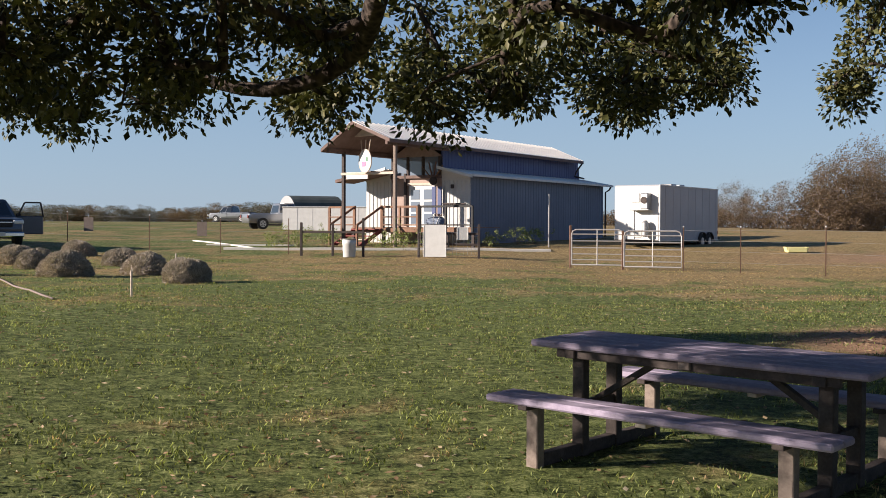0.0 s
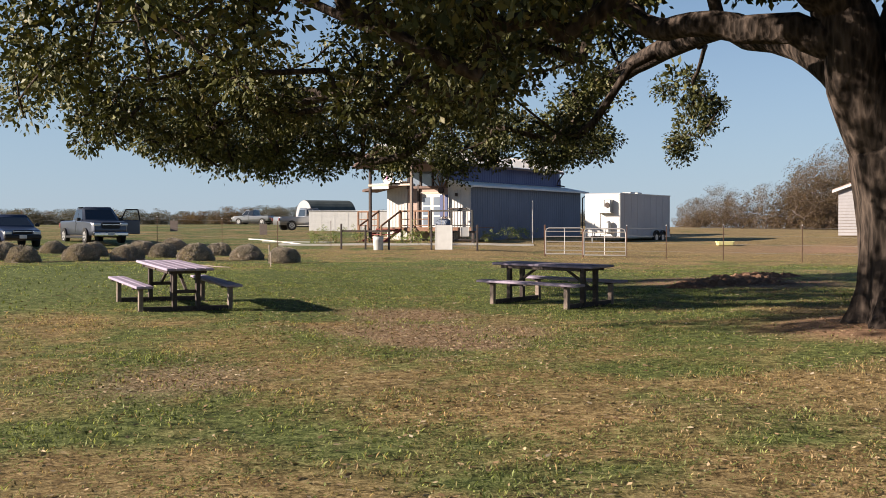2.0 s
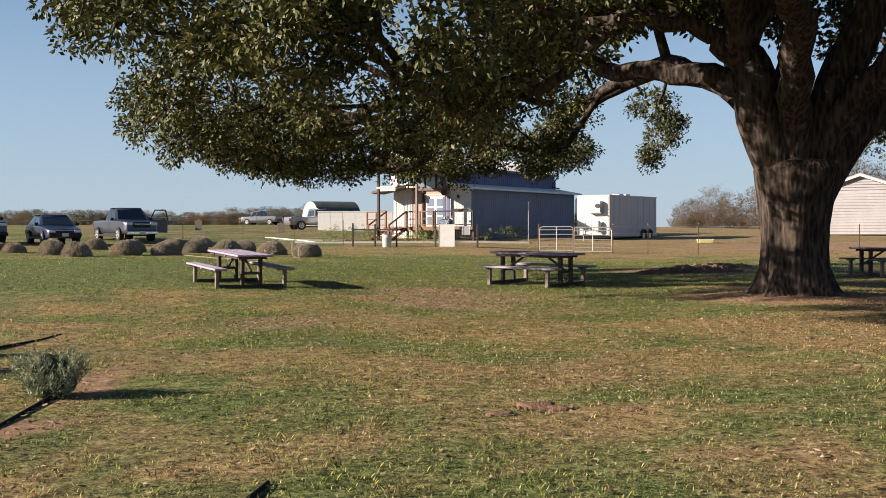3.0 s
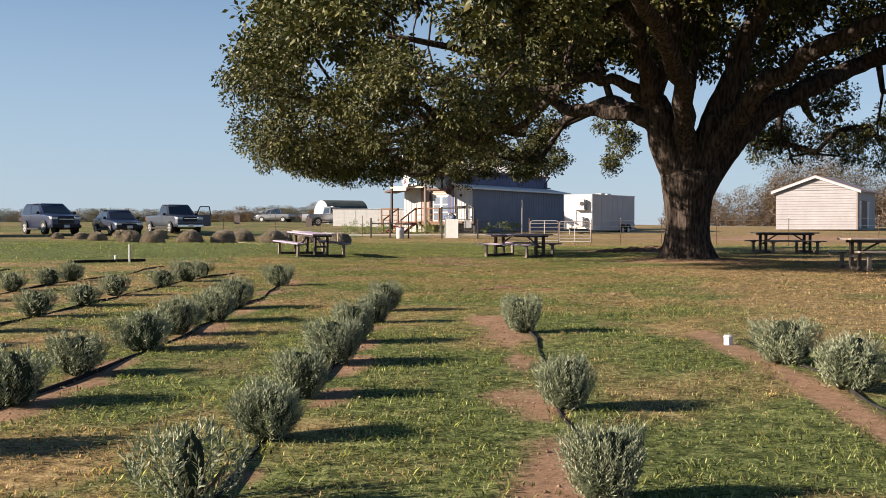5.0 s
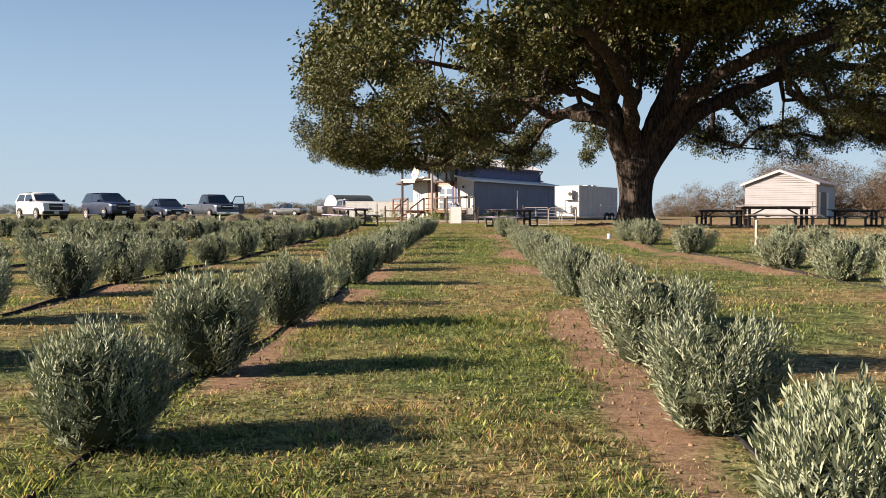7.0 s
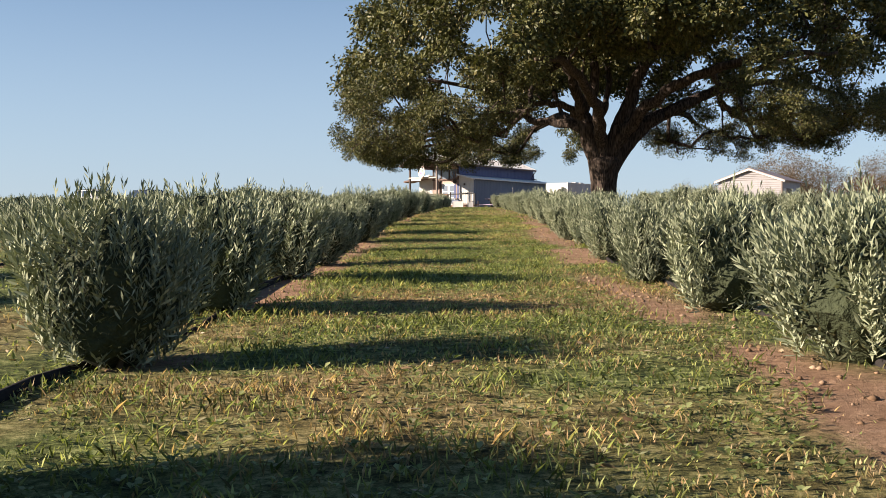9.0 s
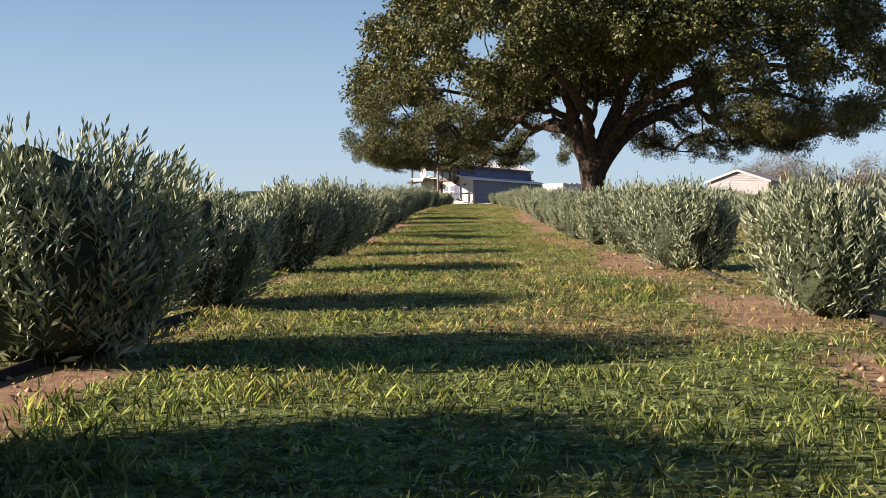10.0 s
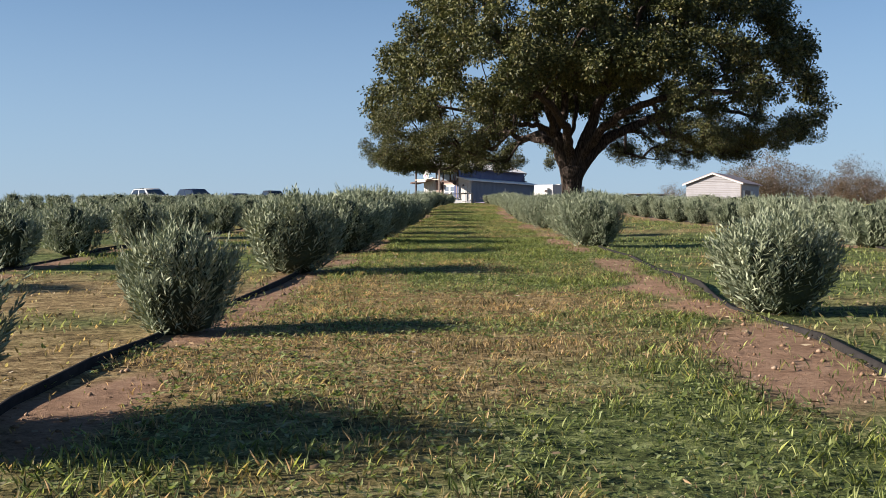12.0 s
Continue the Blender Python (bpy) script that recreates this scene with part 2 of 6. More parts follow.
def bark_material():
    m, nt, b = material("oak_bark")
    tc = nt.nodes.new("ShaderNodeTexCoord")
    mp = nt.nodes.new("ShaderNodeMapping")
    mp.inputs["Scale"].default_value = (1, 1, 0.22)
    nt.links.new(tc.outputs["Object"], mp.inputs[0])
    v = nd(nt, "ShaderNodeTexVoronoi", Scale=14.0)
    n = nd(nt, "ShaderNodeTexNoise", Scale=9.0, Detail=6.0, Roughness=0.7)
    nt.links.new(mp.outputs[0], v.inputs["Vector"])
    nt.links.new(mp.outputs[0], n.inputs["Vector"])
    f = mixc(nt, 0.55, v.outputs["Distance"], n.outputs["Fac"])
    col = ramp(nt, f, [(0.24, (0.010, 0.008, 0.007)), (0.44, (0.036, 0.028, 0.024)), (0.68, (0.10, 0.076, 0.063))])
    nt.links.new(col, b.inputs["Base Color"])
    b.inputs["Roughness"].default_value, b.inputs["Specular IOR Level"].default_value = 0.95, 0.1
    bump(nt, b, f, 1.0, 0.06)
    return m


def glass_material(name, tint):
    m, nt, b = material(name)
    b.inputs["Base Color"].default_value = (*tint, 1)
    b.inputs["Roughness"].default_value, b.inputs["IOR"].default_value = 0.04, 1.5
    b.inputs["Specular IOR Level"].default_value = 0.8
    nt.links.new(ramp(nt, noise_out(nt, 3, 2), [(0.3, (0.03, 0.03, 0.03)), (0.7, (0.09, 0.09, 0.09))]), b.inputs["Roughness"])
    return m


def paint(name, col, rough=0.36, coat=0.35, metal=0.0, dust=0.12):
    m, nt, b = material(name)
    f = noise_out(nt, 2.5, 5)
    c = mixc(nt, f, tuple(v * (1 - dust) for v in col), tuple(min(1, v * (1 + dust) + 0.01) for v in col))
    nt.links.new(c, b.inputs["Base Color"])
    b.inputs["Roughness"].default_value, b.inputs["Coat Weight"].default_value, b.inputs["Metallic"].default_value = rough, coat, metal
    return m


M_LITTER = leafy("fallen_leaves", [(0, (0.101, 0.0606, 0.0349)), (0.5, (0.248, 0.17, 0.101)), (0.92, (0.349, 0.271, 0.184)), (1, (0.40, 0.345, 0.275))], 0.1, 0.7, 3, 0.2)
M_GROUND = ground_material()
M_GRASS = grass_material("grass_blades", [(0, (0.076, 0.1, 0.0205)), (0.5, (0.2, 0.245, 0.087)), (1, (0.325, 0.375, 0.2))],
                         [(0.3, (0.28, 0.2, 0.12)), (0.7, (0.45, 0.35, 0.25))])
M_WEED = leafy("broad_weeds", [(0, (0.07, 0.096, 0.028)), (0.5, (0.195, 0.238, 0.082)), (0.85, (0.34, 0.37, 0.18)), (1, (0.36, 0.32, 0.21))], 0.45, 0.5, 3)
M_OAK_LEAF = leafy("oak_leaves", [(0, (0.022, 0.026, 0.009)), (0.45, (0.068, 0.074, 0.024)), (0.8, (0.105, 0.105, 0.038)), (1, (0.165, 0.14, 0.058))], 0.1, 0.5, 0.5, 0.25)
M_BARK = bark_material()
M_LAV = leafy("lavender_leaves", [(0, (0.106, 0.124, 0.075)), (0.5, (0.214, 0.238, 0.16)), (1, (0.37, 0.39, 0.285))], 0.05, 0.6, 3, 0.2)
# far darker than the leaves: shade within the bush painted into the colour
M_LAV_SHADE = plain("lavender_inner_shade", (0.018, 0.024, 0.012), (0.05, 0.06, 0.03), 9, 0.8, 0, 1.0, 0.02, 60)
M_LAV_STEM = plain("lavender_stems", (0.08, 0.06, 0.045), (0.2, 0.16, 0.11), 20, 0.9)
M_OLD_LAV = leafy("grey_lavender", [(0, (0.236, 0.194, 0.177)), (0.5, (0.373, 0.322, 0.292)), (1, (0.542, 0.474, 0.425))], 0.12, 0.8, 2, 0.1)
M_BROWN_LEAF = leafy("winter_leaves", [(0, (0.115, 0.078, 0.057)), (0.5, (0.15, 0.104, 0.077)), (1, (0.20, 0.145, 0.11))], 0.45, 0.8, 0.15, 0.1)
# leaf colour greyed and lightened to paint in the haze of distance
M_FAR_HAZY = leafy("hazy_thicket_leaves", [(0, (0.085, 0.082, 0.07)), (0.5, (0.125, 0.115, 0.1)), (1, (0.17, 0.15, 0.13))], 0.3, 0.8, 0.15, 0.1)
M_TWIG = plain("grey_twigs", (0.13, 0.10, 0.085), (0.27, 0.22, 0.19), 1, 0.95, bumps=0)
M_LILAC = plain("lilac_boards", (0.23, 0.19, 0.265), (0.40, 0.34, 0.43), 9, 0.75, 0, 0.35, 0.003, 45, 0.12)
M_DARKWOOD = plain("dark_timber", (0.035, 0.027, 0.026), (0.10, 0.08, 0.072), 12, 0.8, 0, 0.4)
M_GREYWOOD = plain("grey_timber", (0.13, 0.10, 0.085), (0.26, 0.21, 0.18), 12, 0.85, 0, 0.4)
M_BROWNWOOD = plain("brown_timber", (0.13, 0.07, 0.045), (0.26, 0.15, 0.10), 8, 0.75, 0, 0.3)
M_REDWOOD = plain("red_timber", (0.16, 0.045, 0.04), (0.28, 0.09, 0.08), 8, 0.7)
M_PALEWOOD = plain("pale_timber", (0.42, 0.33, 0.27), (0.62, 0.52, 0.44), 6, 0.75)
M_TAN = plain("tan_boards", (0.28, 0.2, 0.17), (0.4, 0.31, 0.27), 5, 0.75)
M_BLUESIDE = plain("blue_grey_siding", (0.101, 0.124, 0.176), (0.142, 0.169, 0.23), 0.6, 0.5, 0.0, 0.1, 0.002, 8)
M_BLUEUP = plain("blue_siding", (0.06, 0.075, 0.17), (0.085, 0.105, 0.21), 0.6, 0.5, 0, 0.1, 0.002, 8)
M_WHITESIDE = plain("white_siding", (0.459, 0.443, 0.418), (0.574, 0.558, 0.533), 0.9, 0.55, 0, 0.1, 0.002, 12)
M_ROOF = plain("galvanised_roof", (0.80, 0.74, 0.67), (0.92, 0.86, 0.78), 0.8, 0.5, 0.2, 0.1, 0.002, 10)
M_SOFFIT = plain("soffit_boards", (0.11, 0.075, 0.065), (0.2, 0.14, 0.125), 3, 0.8)
M_BLACK = plain("black_paint", (0.012, 0.012, 0.013), (0.04, 0.038, 0.038), 8, 0.55)
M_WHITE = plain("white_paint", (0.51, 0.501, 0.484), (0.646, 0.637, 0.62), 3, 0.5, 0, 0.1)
# white darkened to carry the shade of the trailer's side; the barn end shares it
M_TRAILER = plain("shade_toned_white", (0.30, 0.295, 0.31), (0.37, 0.365, 0.38), 0.7, 0.4, 0, 0.05, 0.001, 9)
M_GREYMETAL = plain("grey_metal", (0.3, 0.3, 0.3), (0.48, 0.47, 0.46), 5, 0.45, 0.7, 0.1)
M_GALV = plain("galvanised_tube", (0.32, 0.30, 0.29), (0.5, 0.47, 0.45), 10, 0.4, 0.6, 0.1)
M_RUST = plain("rusty_steel", (0.09, 0.05, 0.035), (0.2, 0.12, 0.085), 14, 0.85)
M_CONCRETE = plain("concrete", (0.52, 0.48, 0.43), (0.7, 0.66, 0.6), 1.3, 0.9, 0, 0.3, 0.004, 30)
M_RUBBER = plain("tyre_rubber", (0.012, 0.012, 0.012), (0.035, 0.034, 0.033), 12, 0.8)
M_HOSE = plain("black_edging", (0.014, 0.013, 0.013), (0.04, 0.036, 0.034), 8, 0.95, 0, 0.2)
M_HOSE.node_tree.nodes["Principled BSDF"].inputs["Specular IOR Level"].default_value = 0.05
M_CREAM = plain("cream_siding", (0.27, 0.26, 0.275), (0.36, 0.35, 0.365), 0.8, 0.6, 0, 0.1, 0.002, 10)
M_SHEDROOF = plain("shed_roofing", (0.33, 0.25, 0.23), (0.46, 0.37, 0.34), 2, 0.8)
M_GLASS = glass_material("window_glass", (0.02, 0.024, 0.03))
M_PANE = glass_material("pale_pane", (0.16, 0.19, 0.24))
M_LAMP = paint("lamp_lens", (0.62, 0.62, 0.6), 0.12)
M_CHROME = plain("chrome", (0.55, 0.55, 0.56), (0.75, 0.75, 0.76), 3, 0.16, 1.0, 0)
M_NAVY = paint("navy_paint", (0.012, 0.02, 0.05))
M_SLATE = paint("slate_paint", (0.014, 0.024, 0.06))
M_PICKUP = paint("dark_metallic_paint", (0.05, 0.06, 0.085), 0.4, 0.4, 0.45)
M_CLEAR = glass_material("clear_glass", (0.8, 0.85, 0.88))
M_CLEAR.node_tree.nodes["Principled BSDF"].inputs["Transmission Weight"].default_value = 1.0
M_CLEAR.node_tree.nodes["Principled BSDF"].inputs["IOR"].default_value = 1.05
M_SILVER = paint("silver_paint", (0.22, 0.23, 0.25), 0.3, 0.5, 0.4)
M_CARWHITE = paint("white_car_paint", (0.629, 0.62, 0.612))
M_GREEN = plain("muted_green", (0.08, 0.17, 0.11), (0.14, 0.26, 0.17), 9, 0.6)
M_PURPLE = plain("muted_purple", (0.3, 0.13, 0.24), (0.46, 0.25, 0.38), 9, 0.6)
M_YELLOW = plain("pale_yellow", (0.62, 0.56, 0.22), (0.78, 0.72, 0.36), 9, 0.6)
M_CRUMB = leafy("soil_crumbs", [(0, (0.132, 0.0792, 0.0495)), (0.6, (0.246, 0.158, 0.104)), (1, (0.352, 0.255, 0.189))], 0.0, 0.95, 3, 0.1)
M_EARTH = plain("reddish_earth", (0.09, 0.05, 0.034), (0.25, 0.15, 0.1), 16, 0.95, 0, 0.8, 0.02, 40)
M_DRUM = plain("pale_drum", (0.42, 0.42, 0.41), (0.62, 0.61, 0.59), 3, 0.5, 0.1)


# ---- building helpers ----
def link_mesh(name, me, mat, parent=None, label=""):
    ob = new(name, me)
    if mat:
        me.materials.append(mat)
    if parent:
        ob.parent = parent
    if label:
        tagged(ob, label)
    return ob


def part(name, bm, mat, parent, label="", smoothed=False):
    me = bpy.data.meshes.new(name)
    bm.normal_update()
    if smoothed:
        for f in bm.faces:
            f.smooth = True
    bm.to_mesh(me)
    bm.free()
    return link_mesh(name, me, mat, parent, label)


def thing(name, m, label, category, group="", kind=""):
    ob = new(name)
    ob.matrix_basis = m
    ob.empty_display_size = 0.2
    return tagged(ob, label, category, group, kind)


def box(x, y, z, sx, sy, sz, bevel=0.0, turn=None, bm=None):
    """A box by its centre and sizes, into bm or a new bmesh."""
    b = bmesh.new()
    m = Matrix.Translation((x, y, z)) @ (turn or Matrix()) @ Matrix.Diagonal((sx, sy, sz, 1))
    bmesh.ops.create_cube(b, size=1, matrix=m)
    if bevel:
        bmesh.ops.bevel(b, geom=b.edges[:], offset=bevel, segments=1, affect="EDGES")
    if bm is None:
        return b
    me = bpy.data.meshes.new("tmp")
    b.to_mesh(me)
    b.free()
    bm.from_mesh(me)
    bpy.data.meshes.remove(me)
    return bm


def beam(p, q, sx, sy, bevel=0.004, bm=None):
    """A squared bar from p to q."""
    p, q = Vector(p), Vector(q)
    d = q - p
    turn = d.to_track_quat("Z", "Y").to_matrix().to_4x4()
    c = (p + q) / 2
    return box(c.x, c.y, c.z, sx, sy, d.length, bevel, turn, bm)


def tube(points, radii, seg=10, bm=None, caps=True):
    """A round tube along points with a radius at each."""
    bm = bm or bmesh.new()
    pts = [Vector(p) for p in points]
    rings, up = [], Vector((0.123, 0.31, 1)).normalized()
    for i, p in enumerate(pts):
        t = (pts[min(i + 1, len(pts) - 1)] - pts[max(i - 1, 0)]).normalized()
        a = t.cross(up)
        if a.length < 0.05:
            a = t.cross(Vector((1, 0, 0)))
        a.normalize()
        c = t.cross(a)
        up = c if i else up
        up = a.cross(t)
        r = radii[i] if isinstance(radii, (list, tuple)) else radii
        rings.append([bm.verts.new(p + (a * math.cos(k * 2 * math.pi / seg) + up * math.sin(k * 2 * math.pi / seg)) * r) for k in range(seg)])
    for r0, r1 in zip(rings, rings[1:]):
        for k in range(seg):
            bm.faces.new((r0[k], r0[(k + 1) % seg], r1[(k + 1) % seg], r1[k]))
    if caps:
        bm.faces.new(rings[0][::-1])
        bm.faces.new(rings[-1])
    return bm


def prism(outline, y0, y1, bm=None):
    """An outline in x and z, drawn out along y."""
    bm = bm or bmesh.new()
    a = [bm.verts.new((x, y0, z)) for x, z in outline]
    b = [bm.verts.new((x, y1, z)) for x, z in outline]
    n = len(a)
    bm.faces.new(a)
    bm.faces.new(b[::-1])
    for i in range(n):
        bm.faces.new((a[i], b[i], b[(i + 1) % n], a[(i + 1) % n]))
    bmesh.ops.recalc_face_normals(bm, faces=bm.faces)
    return bm


def ribbed(width, height, pitch=0.3, depth=0.03, flat=0.6, thick=0.02):
    """A ribbed metal sheet in x (width) and z (height), facing -y, ribs along z."""
    bm = bmesh.new()
    xs, ys, x = [], [], 0.0
    while x < width:
        for dx, dy in ((0, 0), (pitch * flat, 0), (pitch * (flat + 0.1), -depth), (pitch * 0.9, -depth)):
            if x + dx < width:
                xs.append(x + dx)
                ys.append(dy)
        x += pitch
    xs.append(width)
    ys.append(0)
    front = [(bm.verts.new((a, b, 0)), bm.verts.new((a, b, height))) for a, b in zip(xs, ys)]
    back = [(bm.verts.new((a, b + thick, 0)), bm.verts.new((a, b + thick, height))) for a, b in zip(xs, ys)]
    for i in range(len(xs) - 1):
        bm.faces.new((front[i][0], front[i + 1][0], front[i + 1][1], front[i][1]))
        bm.faces.new((back[i][0], back[i][1], back[i + 1][1], back[i + 1][0]))
        bm.faces.new((front[i][1], front[i + 1][1], back[i + 1][1], back[i][1]))
        bm.faces.new((front[i][0], back[i][0], back[i + 1][0], front[i + 1][0]))
    for i in (0, -1):
        bm.faces.new((front[i][0], front[i][1], back[i][1], back[i][0]))
    bmesh.ops.recalc_face_normals(bm, faces=bm.faces)
    return bm


def shifted(bm, m):
    bmesh.ops.transform(bm, matrix=m, verts=bm.verts)
    return bm


def array_mesh(name, co, faces, zone=None):
    """A mesh from arrays: points (n, 3) and faces (m, k) of one size."""
    me = bpy.data.meshes.new(name)
    n, (m, k) = len(co), faces.shape
    me.vertices.add(n)
    me.vertices.foreach_set("co", np.ascontiguousarray(co, np.float32).ravel())
    me.loops.add(m * k)
    me.loops.foreach_set("vertex_index", np.ascontiguousarray(faces, np.int32).ravel())
    me.polygons.add(m)
    me.polygons.foreach_set("loop_start", np.arange(0, m * k, k, dtype=np.int32))
    me.update(calc_edges=True)
    if zone is not None:
        at = me.color_attributes.new("zones", "FLOAT_COLOR", "POINT")
        at.data.foreach_set("color", np.ascontiguousarray(zone, np.float32).ravel())
    return me


# ---- ground ----
def lines(*spans):
    out = []
    for a, b, n in spans:
        out.extend(np.linspace(a, b, n, endpoint=False))
    return np.array(out + [spans[-1][1]])


gx = lines((-3000, -400, 12), (-400, -80, 22), (-80, -20, 40), (-20, 16, 116), (16, 60, 34), (60, 400, 28), (400, 3000, 12))
gy = lines((-400, -80, 20), (-80, 30, 250), (30, 70, 70), (70, 300, 46), (300, 4000, 24))
XX, YY = np.meshgrid(gx, gy)
xs, ys = XX.ravel(), YY.ravel()
nx, ny = len(gx), len(gy)
idx = np.arange(nx * ny).reshape(ny, nx)
quads = np.stack([idx[:-1, :-1], idx[:-1, 1:], idx[1:, 1:], idx[1:, :-1]], -1).reshape(-1, 4)
zone = np.stack([*zones(xs, ys), np.ones_like(xs)], -1)
ground = link_mesh("ground", array_mesh("ground", np.stack([xs, ys, gz(xs, ys)], -1), quads, zone), M_GROUND)
tagged(ground, "mown winter grass with dry patches and bare reddish soil", "ground", kind="structure")
ground.data.polygons.foreach_set("use_smooth", np.ones(len(quads), bool))


# ---- live oak ----
rng = np.random.default_rng(7)
TREE = Vector((6.14, 1.8, 0.0))


def crown_edge(az):
    """How far the crown reaches at an azimuth (0 is +x)."""
    return 13.8 + 0.9 * np.cos(az * 2 + 0.3) + 0.8 * np.sin(az * 3 + 1.0) + 0.6 * np.sin(az * 5)


def crown_low(x, y, rad):
    """Lower skin of the crown: open round the trunk and in one sector behind it, drooping towards the rim."""
    low = 2.75 + 4.0 * (1 - float(smooth(rad, 4.2, 7.8))) + 1.5 * (float(vnoise(x, y, 2.4, 22)) - .4)
    if y > 4:
        low = max(low, 7.0 - 3.9 * float(smooth(abs(x - 6.6), 2.1, 4.2)))
    else:
        low = max(low, 6.8 - 3.9 * float(smooth(abs(x - 6.2), 2.8, 5.8)))
    return max(low, 2.45) + 1.2 * float(smooth(x, 17, 22))


def crown_points(n, seed, clumps=640):
    """Places of leaf clusters: billowing clumps over a broad dome, fewer within."""
    r = np.random.default_rng(seed)
    mids = []
    while len(mids) < clumps:
        az, q = r.uniform(0, 2 * np.pi), math.sqrt(r.uniform(0, 1))
        rad = q * (crown_edge(az) - 0.7)
        x, y = TREE.x + 1.0 + rad * math.cos(az), TREE.y + rad * math.sin(az)
        dome = max(0.0, 1 - min(1, q) ** 3.4)
        top = 4.4 + 11.6 * dome ** 0.5 + 1.6 * (float(vnoise(x, y, 3.1, 21)) - .5)
        low = crown_low(x, y, rad) + 0.55
        if top < low + 0.3:
            top = low + 0.3 + r.uniform(0, .8)
        k = r.uniform()
        z = top - abs(r.normal(0, 0.5)) if k < 0.42 else low + abs(r.normal(0, 0.45)) if k < 0.76 else r.uniform(low, top)
        if z < low:
            continue
        c = np.array((x, y, z))
        if mids and np.linalg.norm((np.array([m[:3] for m in mids]) - c) * (1, 1, 1.25), axis=1).min() < 0.8:
            continue
        mids.append((x, y, z, r.uniform(0.7, 1.2)))
    # drooping clumps of the low rim
    for x, y, z, s in ((-3.7, 11, 3.2, .8), (-2.6, 11.2, 3.25, .8), (-2.3, 11, 3.8, .9), (-3.2, 11, 3.8, .8), (-1.6, 11.4, 3.8, .8), (-1.2, 13, 3.5, .7), (-4.2, 11, 3.5, .8),
                       (-0.9, 14, 4.3, .9), (0.1, 15, 4.1, .8), (0.8, 16, 3.9, .8), (1.5, 16.3, 4.1, .8), (2.2, 16.5, 4.0, .8), (2.9, 16.8, 3.7, .8), (4.0, 16.8, 4.2, .7), (-0.3, 15, 3.6, .6),
                       (-6.5, 6.0, 3.6, .8), (-5.8, 5.0, 3.7, .8), (-5.0, 6.2, 3.6, .8), (-6.0, 7.4, 3.6, .8), (-4.4, 4.6, 3.9, .9), (-6.7, 4.2, 4.1, .8), (-5.4, 8.4, 3.5, .8), (-3.6, 6.6, 3.7, .8), (-5.2, 2.6, 4.3, .9),
                       (-4.9, -4.5, 4.3, .8), (-5.2, -4.0, 4.9, .9), (-4.5, -5.0, 4.8, .9), (-5.0, -3.3, 5.4, .9), (-4.3, -4.2, 5.6, 1.0), (-5.6, -3.0, 4.7, .8), (-4.0, -5.4, 5.4, .9), (-5.7, -1.6, 5.2, .9),
                       (-5.2, 13.4, 3.3, .6), (-4.5, 13.8, 3.25, .6), (-5.6, 12.6, 3.6, .7), (-3.4, 13.6, 3.3, .6), (-1.7, 13.8, 3.25, .55), (-0.1, 13.6, 3.3, .6), (0.7, 14.0, 3.4, .6), (2.2, 13.8, 3.35, .55), (3.2, 14.4, 3.7, .6),
                       (-4.8, 8.6, 3.3, .7), (-5.2, 9.6, 3.3, .7), (-4.3, 10.2, 3.3, .7), (-5.8, 8.0, 3.5, .8), (-5.6, 10.8, 3.5, .8), (-4.9, 6.9, 3.4, .7)):
        mids.append((x, y, z, s))
    for x, y, z, s in ((6.5, 17.2, 4.5, 0.8), (6.2, 17.0, 5.6, 0.8), (6.8, 16.6, 5.0, 0.6), (6.3, 17.6, 3.9, 0.45)):
        mids.append((x, y, z, s))
    out = []
    per = int(n / len(mids)) + 1
    for x, y, z, s in mids:
        d = r.normal(0, 1, (per, 3))
        d *= (r.uniform(0.3, 1, per) ** 0.5 / np.linalg.norm(d, axis=1))[:, None] * s * 0.9
        d[:, 2] *= 0.76
        out.append(np.array((x, y, z)) + d)
    return np.concatenate(out), np.array([m[:3] for m in mids])


def leaf_cloud(centres, per, spread, size, seed, droop=0.35):
    """Leaves as small folded blades round the centres. Returns points and triangles."""
    r = np.random.default_rng(seed)
    c = np.repeat(centres, per, axis=0)
    n = len(c)
    off = r.normal(0, 1, (n, 3))
    off *= (r.uniform(0.15, 1, n) ** 0.45 / np.linalg.norm(off, axis=1))[:, None] * np.array([1, 1, 0.85]) * (np.repeat(r.uniform(0.65, 1.3, len(centres)), per) * spread)[:, None]
    c = c + off
    d = off / (np.linalg.norm(off, axis=1, keepdims=True) + 1e-6) + r.normal(0, 0.6, (n, 3))
    d[:, 2] -= droop
    d /= np.linalg.norm(d, axis=1, keepdims=True)
    s = np.cross(d, r.normal(0, 1, (n, 3)))
    s /= np.linalg.norm(s, axis=1, keepdims=True)
    L = (size * r.uniform(0.65, 1.35, n))[:, None]
    W = L * 0.26
    up = np.cross(s, d) * L * 0.06
    co = np.stack([c, c + d * L * 0.5 + s * W + up, c + d * L, c + d * L * 0.5 - s * W + up], 1).reshape(-1, 3)
    k = np.arange(n)[:, None] * 4
    return co, np.concatenate([k + [0, 1, 2], k + [0, 2, 3]], 1).reshape(-1, 3)


